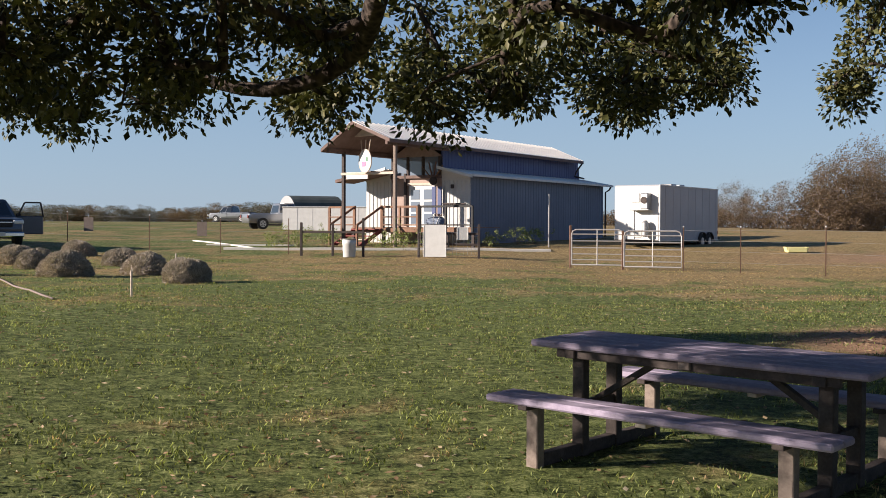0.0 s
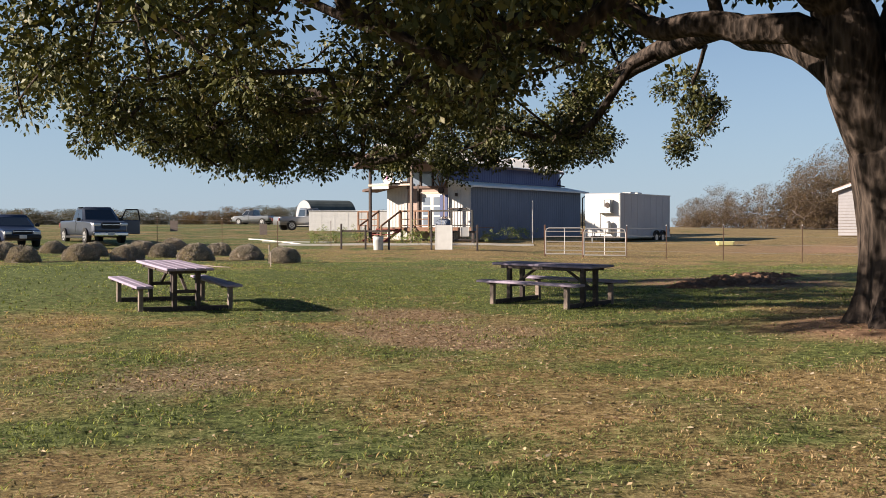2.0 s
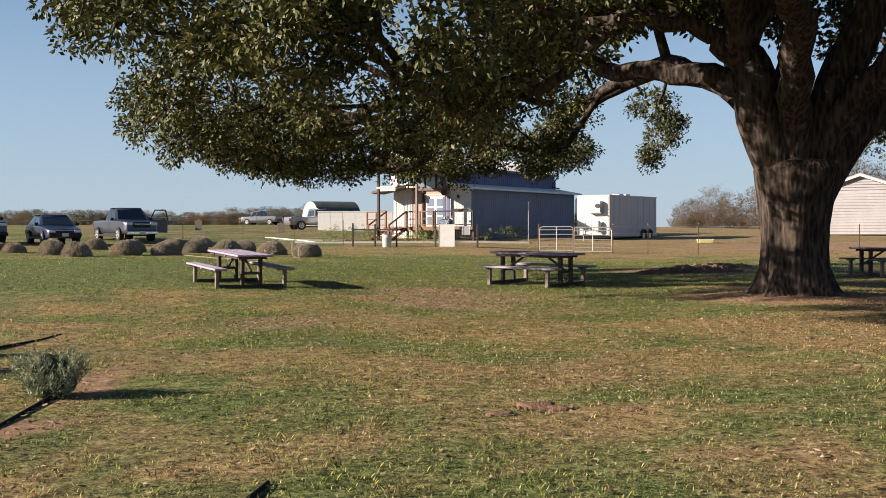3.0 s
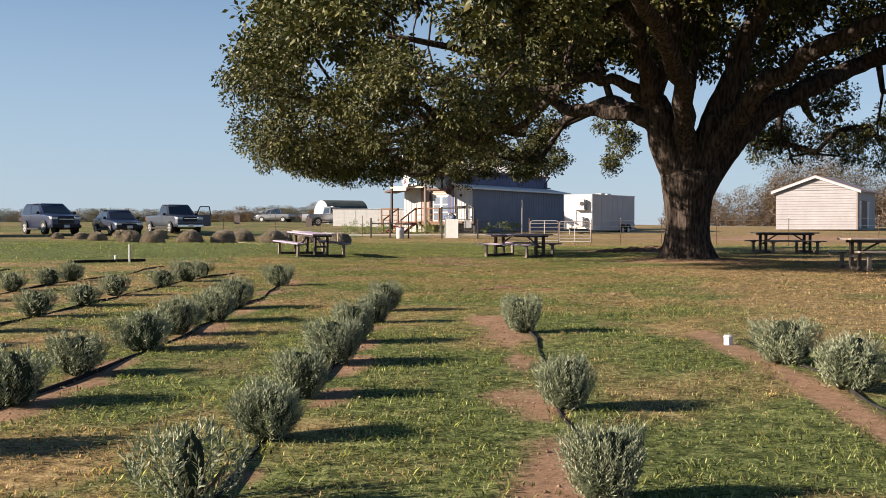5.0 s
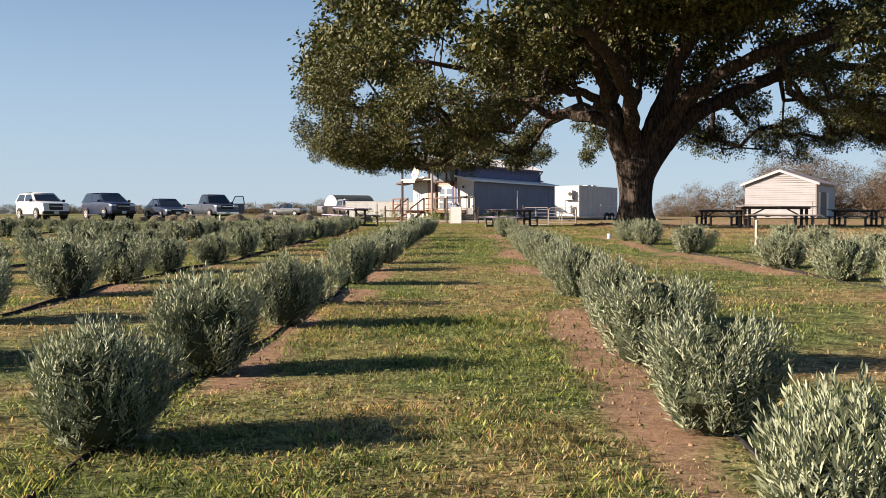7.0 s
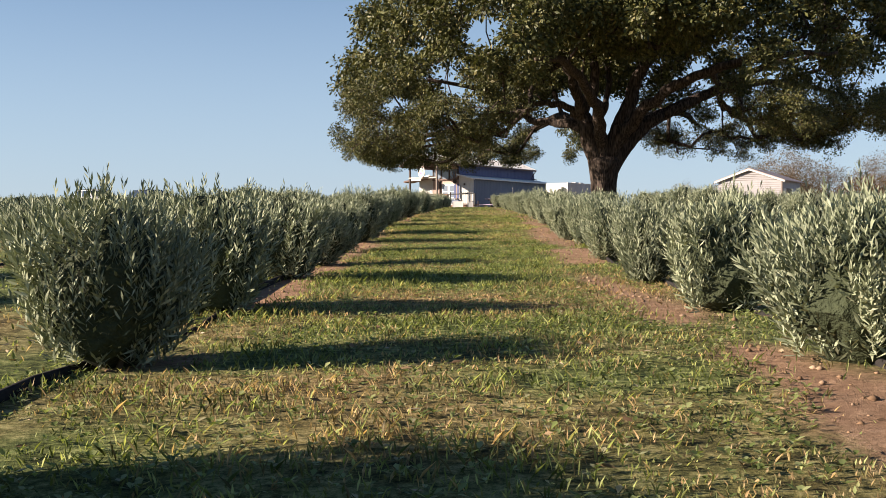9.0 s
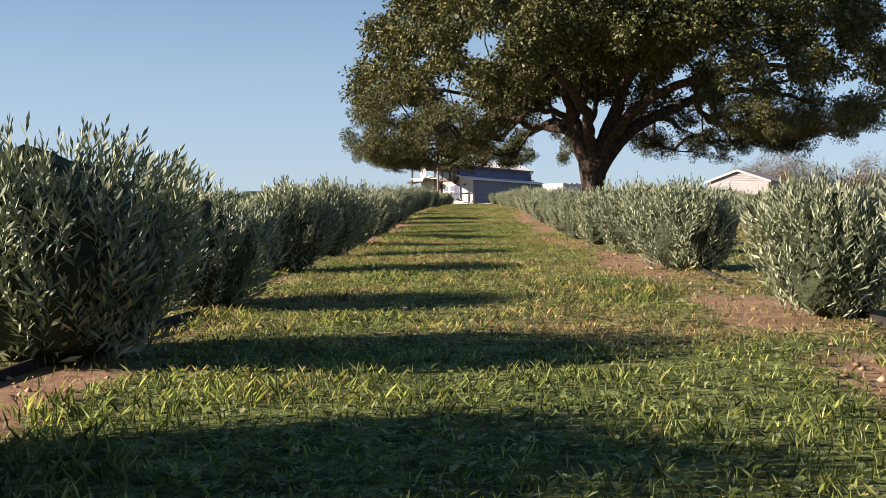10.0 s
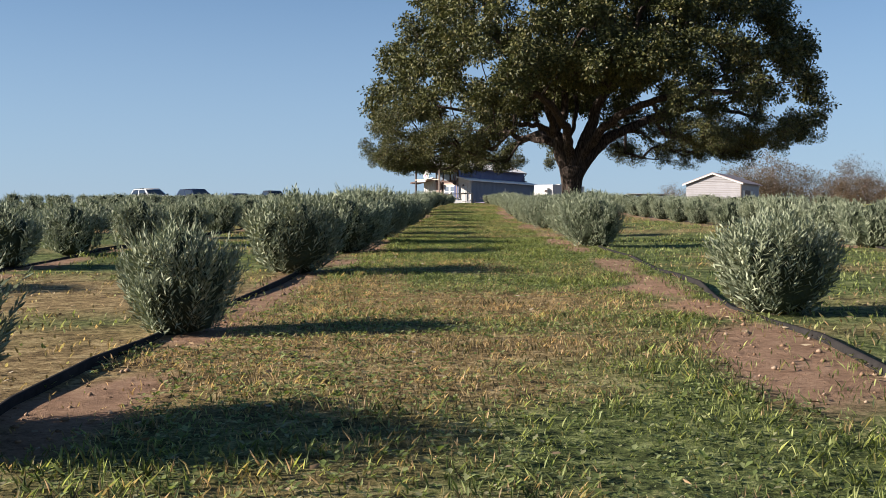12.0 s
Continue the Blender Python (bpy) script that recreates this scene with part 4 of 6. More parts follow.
def edging(k, y0, y1, side):
    """Black edging laid along a row."""
    ys = np.arange(y0, y1, -0.7)
    pts = [(float(row_x(k, y)) + side + 0.05 * math.sin(y * 0.9) + 0.03 * math.sin(y * 2.3), y, G(float(row_x(k, y)) + side, y) + 0.003 + 0.012 * math.sin(y * 1.7)) for y in ys]
    bm = bmesh.new()
    rows = []
    for i, p in enumerate(pts):
        rows.append([bm.verts.new((p[0] + a, p[1], p[2] + b)) for a, b in ((-.011, -.03), (-.012, .012), (-.006, .02), (.006, .02), (.012, .012), (.011, -.03))])
    for a, b in zip(rows, rows[1:]):
        for j in range(5):
            bm.faces.new((a[j], a[j + 1], b[j + 1], b[j]))
    ob = part("row_edging", bm, M_HOSE, None, "", True)
    tagged(ob, "black plastic edging strip lying along a lavender row", "edging", "row edgings")


for k, y0, y1, side in (("A", -9.5, -68, 0.05), ("B", -13.0, -70, 0.0), ("C", -16.6, -72, 0.04), ("D", -18.8, -68, 0.02), ("E", -21, -66, 0.05), ("K", -4.4, -66, 0.0), ("L", -1.5, -64, 0.0), ("M", -3, -64, 0.0)):
    edging(k, y0, y1, side)


# ---- grass ----
def turf(name, n, x0, x1, y0, y1, height, width, seed, label, bend=0.5, keep=None, floor=0.16):
    """Tapered, bent blades, thinner on bare soil and chips."""
    r = np.random.default_rng(seed)
    x, y = r.uniform(x0, x1, n), r.uniform(y0, y1, n)
    tuft = vnoise(x, y, 0.22, 51) * 0.6 + vnoise(x, y, 0.9, 52) * 0.4
    s, d, c = zones(x, y)
    ok = r.uniform(0, 1, n) < np.clip(2.0 * (tuft - 0.2), floor, 1.2) * (1 - 0.93 * s) * (1 - 0.85 * c)
    if keep is not None:
        ok &= keep(x, y)
    x, y, s, d, c, tuft = (a[ok] for a in (x, y, s, d, c, tuft))
    n = len(x)
    z = gz(x, y) - 0.005
    h = height * r.uniform(0.45, 1.25, n) * (0.3 + 1.3 * tuft) * (1 - 0.25 * d)
    az = r.uniform(0, 2 * np.pi, n)
    lean = bend * r.uniform(0.2, 1.3, n) * h
    w = width * r.uniform(0.7, 1.3, n)
    sx, sy = -np.sin(az) * w, np.cos(az) * w
    mx, my = x + np.cos(az) * lean * 0.35, y + np.sin(az) * lean * 0.35
    tx, ty = x + np.cos(az) * lean, y + np.sin(az) * lean
    co = np.stack([np.stack([x, y, z], -1), np.stack([mx + sx, my + sy, z + h * .55], -1), np.stack([tx, ty, z + h], -1), np.stack([mx - sx, my - sy, z + h * .55], -1)], 1).reshape(-1, 3)
    k = np.arange(n)[:, None] * 4
    f = np.concatenate([k + [0, 1, 2], k + [0, 2, 3]], 1).reshape(-1, 3)
    zn = np.repeat(np.stack([s, d, c, np.ones(n)], -1), 4, axis=0)
    ob = link_mesh(name, array_mesh(name, co, f, zn), M_GRASS)
    return tagged(ob, label, "grass", kind="stuff")


def lane(half):
    """Within reach of the middle line between the two inner rows."""
    return lambda x, y: np.abs(x - (row_x("B", y) + row_x("C", y)) / 2) < half * np.interp(y, (-70, -45, -30), (1.0, 1.0, 1.3))


turf("grass", 560000, -5.5, 2.6, -70, -33, 0.033, 0.0027, 101, "short green grass with dry blades between the lavender rows", 0.8, lane(1.35), 0.75)
turf("grass", 60000, -5.5, 2.6, -70, -40, 0.036, 0.006, 107, "short green grass with dry blades between the lavender rows", 0.8, lambda x, y: ~lane(1.35)(x, y))
turf("grass", 170000, -7, 5.5, -40, -12, 0.036, 0.0052, 102, "short green grass with dry blades between the lavender rows", 0.8)
turf("grass", 170000, -7, 9, -12, 22, 0.036, 0.0062, 103, "short patchy lawn under the oak", 0.8)
turf("grass", 80000, -22, 22, 22, 46, 0.045, 0.010, 104, "short tawny grass before the shop", 1.0)
turf("grass", 36000, -22, -7, -66, 22, 0.05, 0.015, 105, "short grass beside the lavender rows", 1.0)
turf("grass", 24000, 5, 18, -66, 22, 0.05, 0.015, 106, "short dry grass beside the lavender rows", 1.0)


def litter(n, x0, x1, y0, y1, size, seed, chips=False):
    """Fallen leaves and pale flecks lying in the grass."""
    r = np.random.default_rng(seed)
    x, y = r.uniform(x0, x1, n), r.uniform(y0, y1, n)
    keep = r.uniform(0, 1, n) < 0.25 + 0.9 * vnoise(x, y, 1.1, 61) * zones(x, y)[1] + 0.9 * zones(x, y)[2] + 0.7 * zones(x, y)[0]
    if chips:
        keep = r.uniform(0, 1, n) < zones(x, y)[2] ** 1.5
    x, y = x[keep], y[keep]
    co, f = leaf_cloud(np.stack([x, y, gz(x, y) + 0.012], 1), 1, 0.012, size, seed + 1, 0.0)
    co = co.reshape(-1, 4, 3)
    co[:, :, 2] = co[:, :1, 2] + (co[:, :, 2] - co[:, :1, 2]) * 0.35
    ob = link_mesh("leaf_litter", array_mesh("leaf_litter", co.reshape(-1, 3), f), M_LITTER)
    tagged(ob, "fallen brown oak leaves and pale flecks in the grass", "leaf litter", kind="stuff")


litter(60000, -8, 10, -14, 24, 0.06, 401)
litter(34000, -5.5, 3, -4, 9, 0.052, 403, True)
litter(22000, -6, 5, -70, -12, 0.035, 402)


def weeds(n, y0, y1, lo, hi, thick, seed, span):
    """Broad-leaved weeds: low rosettes in the grass between the rows."""
    r = np.random.default_rng(seed)
    x, y = r.uniform(-5, 3, n), r.uniform(y0, y1, n)
    keep = r.uniform(0, 1, n) < thick + 1.2 * (vnoise(x, y, 0.9, 71) - .5)
    x, y = x[keep], y[keep]
    s, d, c = zones(x, y)
    ok = (s < 0.5) & (c < .5) & lane(span)(x, y)
    x, y = x[ok], y[ok]
    m, k = len(x), 4
    az = np.repeat(r.uniform(0, 6.283, m), k) + np.tile(np.arange(k) * 6.283 / k, m) + r.normal(0, .3, m * k)
    L = np.repeat(r.uniform(lo, hi, m), k) * r.uniform(.6, 1.2, m * k)
    up = r.uniform(0.1, 0.85, m * k)
    b = np.stack([np.repeat(x, k), np.repeat(y, k), np.repeat(gz(x, y), k) + 0.01], 1)
    d = np.stack([np.cos(az), np.sin(az), up], 1)
    sd = np.stack([-np.sin(az), np.cos(az), np.zeros(m * k)], 1)
    W = (L * 0.34)[:, None]
    L = L[:, None]
    co = np.stack([b, b + d * L * .6 + sd * W, b + d * L * np.array([1, 1, .75]), b + d * L * .6 - sd * W], 1).reshape(-1, 3)
    i = np.arange(m * k)[:, None] * 4
    f = np.concatenate([i + [0, 1, 2], i + [0, 2, 3]], 1).reshape(-1, 3)
    ob = link_mesh("weeds", array_mesh("weeds", co, f), M_WEED)
    tagged(ob, "low broad-leaved green weeds in the grass", "weeds", kind="stuff")


weeds(170000, -70, -33, 0.008, 0.024, 0.6, 501, 1.4)
weeds(100000, -33, 2, 0.010, 0.024, 0.5, 502, 4.0)


def soil_crumbs(n, seed):
    """Crumbs and small stones on the bare strips along the inner rows."""
    r = np.random.default_rng(seed)
    x, y = r.uniform(-4.2, 0.6, n), r.uniform(-69, -14, n)
    keep = r.uniform(0, 1, n) < zones(x, y)[0] ** 1.5
    x, y = x[keep], y[keep]
    m = len(x)
    s = 0.0025 + 0.012 * r.uniform(0, 1, m) ** 5
    base = np.array([(1, 0, 0), (0, 1, 0), (-1, 0, 0), (0, -1, 0), (0, 0, .8), (0, 0, -.8)])
    co = base[None] * s[:, None, None] * r.uniform(0.6, 1.4, (m, 6, 3)) + np.stack([x, y, gz(x, y) + s * .3], 1)[:, None]
    tri = np.array([(0, 1, 4), (1, 2, 4), (2, 3, 4), (3, 0, 4), (1, 0, 5), (2, 1, 5), (3, 2, 5), (0, 3, 5)])
    f = (np.arange(m)[:, None, None] * 6 + tri[None]).reshape(-1, 3)
    ob = link_mesh("soil_crumbs", array_mesh("soil_crumbs", co.reshape(-1, 3), f), M_CRUMB)
    tagged(ob, "loose crumbs and small stones of reddish soil along the rows", "soil", kind="stuff")


soil_crumbs(60000, 601)


# ---- farm shop with a raised middle roof and a porch ----
def roof_slope(x0, z0, x1, z1, y0, y1, thick=0.05):
    """A ribbed roof sheet from its upper edge (x0, z0) to its lower edge (x1, z1)."""
    run = math.hypot(x1 - x0, z1 - z0)
    bm = ribbed(y1 - y0, run, 0.42, 0.035, 0.78, thick)
    down = Vector((x1 - x0, 0, z1 - z0)).normalized()
    along = Vector((0, 1, 0))
    out = down.cross(along) if down.x < 0 else along.cross(down)
    out = out if out.z > 0 else -out
    m = Matrix.Identity(4)
    m.col[0][:3], m.col[1][:3], m.col[2][:3], m.col[3][:3] = along, -out, -down, (x1, y0, z1)
    shifted(bm, m)
    bmesh.ops.recalc_face_normals(bm, faces=bm.faces)
    return bm


def farm_shop():
    base = 0.95
    shop = thing("farm_shop", pose(1.34, 54.67, base, 0, 0, -32.2), "blue and white metal farm shop with timber porch", "building")
    Z = lambda a: a - base
    W, L = 6.16, 15.5
    # side and rear walls
    part("side_wall", shifted(ribbed(L, Z(4.28), 0.3, 0.02, 0.72, 0.1), Matrix.Translation((0, 0, 0)) @ Matrix.Rotation(radians(90), 4, "Z")), M_BLUESIDE, shop, "blue-grey ribbed metal wall")
    part("side_wall", shifted(ribbed(L, Z(4.28), 0.3, 0.02, 0.72, 0.1), Matrix.Translation((-W, L, 0)) @ Matrix.Rotation(radians(-90), 4, "Z")), M_BLUESIDE, shop, "blue-grey ribbed metal wall")
    part("rear_wall", prism([(-W, 0), (0, 0), (0, Z(4.25)), (-1.58, Z(4.62)), (-1.58, Z(5.2)), (-3.08, Z(6.2)), (-4.58, Z(5.2)), (-4.58, Z(4.62)), (-W, Z(4.25))], L - 0.1, L), M_BLUESIDE, shop)
    # raised middle walls
    for x, turn in ((-1.58, 90), (-4.58, -90)):
        m = Matrix.Translation((x, 0 if turn > 0 else L - 0.2, Z(4.5))) @ Matrix.Rotation(radians(turn), 4, "Z")
        part("upper_wall", shifted(ribbed(L - 0.2, 1.12 if turn > 0 else 0.85, 0.3, 0.02, 0.72, 0.08), m), M_BLUEUP, shop, "blue metal upper wall")
    # front: ribbed white wings and a middle of boards
    for x0 in (-1.6, -W):
        w = 1.6 if x0 == -1.6 else 1.56
        part("front_panel", shifted(ribbed(w, Z(4.05), 0.23, 0.03, 0.6, 0.08), Matrix.Translation((x0, -0.02, 0))), M_WHITESIDE, shop, "white ribbed metal panel")
        hi, lo = (x0, x0 + w) if x0 == -1.6 else (x0 + w, x0)
        part("front_fascia", prism([(lo, Z(4.02)), (hi, Z(4.02)), (hi, Z(4.62)), (lo, Z(4.22))], -0.06, 0.04), M_WHITESIDE, shop)
    part("front_wall", prism([(-4.6, 0), (-1.6, 0), (-1.6, Z(5.2)), (-3.08, Z(6.15)), (-4.6, Z(5.2))], 0.0, 0.1), M_TAN, shop, "tan boarded middle wall")
    for x in (-4.52, -3.6, -2.7, -1.72):
        part("mullion", box(x, -0.04, Z(4.75), 0.13, 0.1, 0.95, 0.01), M_DARKWOOD, shop)
    for x in (-4.06, -3.15, -2.21):
        part("pane", box(x, -0.012, Z(4.75), 0.78, 0.03, 0.9), M_PANE, shop, "pale reflecting upper pane")
    part("lintel", box(-3.1, -0.07, Z(4.22), 3.0, 0.14, 0.16, 0.015), M_SOFFIT, shop)
    # double door
    door = part("entrance_door", box(-2.75, -0.03, Z(2.75), 1.5, 0.08, 2.1, 0.01), M_WHITE, shop, "white double door with glass panes")
    for x in (-3.13, -2.37):
        for z in (3.35, 2.75, 2.15):
            part("door_pane", box(x, -0.075, Z(z), 0.52, 0.012, 0.5), M_PANE, door)
    part("door_frame", box(-2.75, -0.05, Z(3.86), 1.75, 0.12, 0.12, 0.01), M_PALEWOOD, shop)
    part("wall_post", box(-3.72, -0.08, Z(3.1), 0.13, 0.13, 2.6, 0.01), M_DARKWOOD, shop)
    # wooden fan over the entrance
    hub = Vector((-1.95, -0.28, Z(4.0)))
    for a in (-42, -16, 10, 36):
        d = Vector((math.sin(radians(a)), 0, math.cos(radians(a))))
        part("fan_blade", beam(hub + d * 0.3, hub + d * 0.95, 0.1, 0.03), M_BROWNWOOD, shop)
    for x in (-1.95, -1.62):
        part("shutter", box(x, -0.2, Z(3.05), 0.24, 0.06, 1.35, 0.02), M_BLUEUP, shop, "narrow dark blue shutter")
    part("fan_ring", shifted(tube([(0, -0.05, 0), (0, 0.05, 0)], 0.2, 20), Matrix.Translation(hub)), M_DARKWOOD, shop)
    part("wall_lamp", box(-0.95, -0.12, Z(3.72), 0.14, 0.16, 0.2, 0.03), M_DARKWOOD, shop)
    # shelf, sill and goods against the wing
    part("rail_board", box(-0.85, -0.14, Z(2.88), 1.3, 0.05, 0.07, 0.01), M_DARKWOOD, shop)
    # roofs
    for s in (0, 1):
        m = lambda x: x if s == 0 else -6.16 - x
        eave, low = (-0.98, 5.7) if s == 0 else (-4.86, 5.36)
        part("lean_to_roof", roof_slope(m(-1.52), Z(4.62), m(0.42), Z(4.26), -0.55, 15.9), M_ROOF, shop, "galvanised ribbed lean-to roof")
        part("gutter", beam((m(0.44), -0.55, Z(4.22)), (m(0.44), 15.9, Z(4.22)), 0.1, 0.11), M_WHITE, shop)
        part("downpipe", tube([(m(0.42), 15.7, Z(4.2)), (m(0.3), 15.7, Z(4.0)), (m(0.06), 15.7, Z(3.85)), (m(0.05), 15.7, Z(1.2))], 0.05, 8), M_DARKWOOD, shop)
        part("barge_board", prism([(m(-1.55), Z(4.58)), (m(0.44), Z(4.10)), (m(0.44), Z(4.24)), (m(-1.55), Z(4.72))], -0.6, -0.54), M_WHITE, shop)
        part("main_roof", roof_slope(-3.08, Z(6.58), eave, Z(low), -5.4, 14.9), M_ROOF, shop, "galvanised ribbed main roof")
        part("soffit", prism([(-3.08, Z(6.42)), (eave, Z(low - .14)), (eave, Z(low - .06)), (-3.08, Z(6.5))], -5.3, 14.8), M_SOFFIT, shop, "brown timber soffit")
        part("rake_board", prism([(-3.08, Z(6.4)), (eave, Z(low - .16)), (eave, Z(low)), (-3.08, Z(6.56))], -5.42, -5.36), M_SOFFIT, shop)
        part("eave_board", box(eave, 4.7, Z(low - .09), 0.04, 20.2, 0.15), M_SOFFIT, shop)
        part("upper_downpipe", tube([(eave, 14.7, Z(low - .1)), (m(-1.4), 14.75, Z(5.1)), (m(-1.52), 14.75, Z(4.8)), (m(-0.9), 14.75, Z(4.66))], 0.05, 8), M_DARKWOOD, shop)
    # porch posts and beams
    for x, y, top in ((-1.3, -4.5, 5.55), (-4.6, -4.0, 5.3)):
        part("porch_post", box(x, y, Z(top / 2 + 0.4), 0.15, 0.15, top - 0.8, 0.012), M_DARKWOOD if x < -2 else M_GREYWOOD, shop)
        part("porch_beam", box(x, -2.6, Z(top), 0.14, 5.2, 0.2, 0.01), M_SOFFIT, shop)
    part("tie_beam", box(-2.95, -4.25, Z(4.22), 3.2, 0.1, 0.12, 0.01), M_PALEWOOD, shop, "pale tie beam between the porch posts")
    part("gable_board", prism([(-3.6, Z(5.92)), (-3.08, Z(6.3)), (-2.3, Z(5.95))], -4.5, -4.4), M_PALEWOOD, shop)
    # awning over the wing
    part("awning", prism([(-6.95, Z(3.95)), (-4.75, Z(4.35)), (-4.75, Z(4.5)), (-6.95, Z(4.1))], -1.6, 0.0), M_SOFFIT, shop)
    part("awning_face", box(-5.55, -1.64, Z(4.28), 1.3, 0.05, 0.34, 0.005), M_WHITE, shop, "white board on the awning edge")
    # deck, rails and steps
    deck = 1.72
    for i in range(17):
        part("deck_board", box(-1.8, -0.09 - i * 0.145, Z(deck), 6.9, 0.135, 0.035, 0.004), M_BROWNWOOD, shop)
    part("deck_skirt", box(-1.8, -2.5, Z(deck) - 0.13, 6.9, 0.05, 0.2, 0.006), M_BROWNWOOD, shop)
    for x in (-5.2, -3.4, -1.3, 0.2, 1.6):
        part("deck_pier", box(x, -2.4, (Z(deck) - 0.4) / 2 - 0.1, 0.14, 0.14, Z(deck) + 0.2, 0.01), M_DARKWOOD, shop)
    for x0, x1, mat in ((-1.25, 1.6, M_BLACK), (-3.4, -1.4, M_BROWNWOOD), (-6.6, -5.1, M_BROWNWOOD)):
        for z in (0.98, 0.12, 0.5):
            if z == 0.5 and mat is M_BLACK:
                continue
            part("rail", box((x0 + x1) / 2, -2.5, Z(deck) + z, x1 - x0, 0.07, 0.10 if z > .9 else 0.06, 0.008), mat, shop)
        for x in (x0, (x0 + x1) / 2, x1):
            part("rail_post", box(x, -2.5, Z(deck) + 0.35, 0.1, 0.1, 1.3, 0.008), mat, shop)
    for i in range(6):
        z = Z(deck) - 0.16 * (i + 0.6)
        part("step", box(-4.25, -2.75 - i * 0.29, z, 1.5, 0.3, 0.05, 0.008), M_REDWOOD if i % 2 == 0 else M_PALEWOOD, shop)
    for x in (-5.05, -3.45):
        part("stair_rail", beam((x, -2.5, Z(deck) + 1.0), (x, -4.5, Z(deck) + 0.1), 0.07, 0.1), M_BROWNWOOD, shop)
        part("stair_stringer", beam((x, -2.5, Z(deck) - 0.12), (x, -4.5, Z(deck) - 1.0), 0.05, 0.2), M_REDWOOD, shop)
        part("stair_post", box(x, -4.5, Z(deck) - 0.5, 0.1, 0.1, 1.25, 0.008), M_BROWNWOOD, shop)
        part("stair_post", box(x, -2.52, Z(deck) + 0.4, 0.1, 0.1, 1.3, 0.008), M_BROWNWOOD, shop)
    return shop


def mesh_panel(w, h, pitch, r, at):
    """Crossed wires in x and z."""
    bm = bmesh.new()
    x = 0.0
    while x <= w:
        tube([(at[0] + x, at[1], at[2]), (at[0] + x, at[1], at[2] + h)], r, 4, bm)
        x += pitch
    z = 0.0
    while z <= h:
        tube([(at[0], at[1], at[2] + z), (at[0] + w, at[1], at[2] + z)], r, 4, bm)
        z += pitch
    return bm


farm_shop()
SHOP = pose(1.34, 54.67, 0.95, 0, 0, -32.2)


def round_sign():
    s = thing("round_sign", SHOP @ Matrix.Translation((-3.0, -4.45, 3.83)) @ Matrix.Rotation(radians(-22), 4, "Z"), "round white hanging sign with faded purple and green patches", "sign")
    part("board", tube([(0, -0.03, 0), (0, 0.03, 0)], 0.52, 40), M_WHITE, s)
    part("rim", shifted(tube([(0.53 * math.cos(a * math.pi / 16), 0, 0.53 * math.sin(a * math.pi / 16)) for a in range(33)], 0.03, 6), Matrix.Translation((0, -0.02, 0))), M_PALEWOOD, s)
    part("patch", box(-0.1, -0.037, -0.14, 0.36, 0.012, 0.22, 0.005), M_PURPLE, s, "faded purple patch")
    part("patch", box(0.17, -0.037, 0.08, 0.14, 0.012, 0.2, 0.005), M_GREEN, s, "faded green patch")
    for x0, x1 in ((-0.3, -0.42), (0.0, 0.0), (0.3, 0.42)):
        part("strut", beam((x0, 0, 0.45), (x1, 0.02, 0.98), 0.05, 0.03), M_PALEWOOD, s)


round_sign()


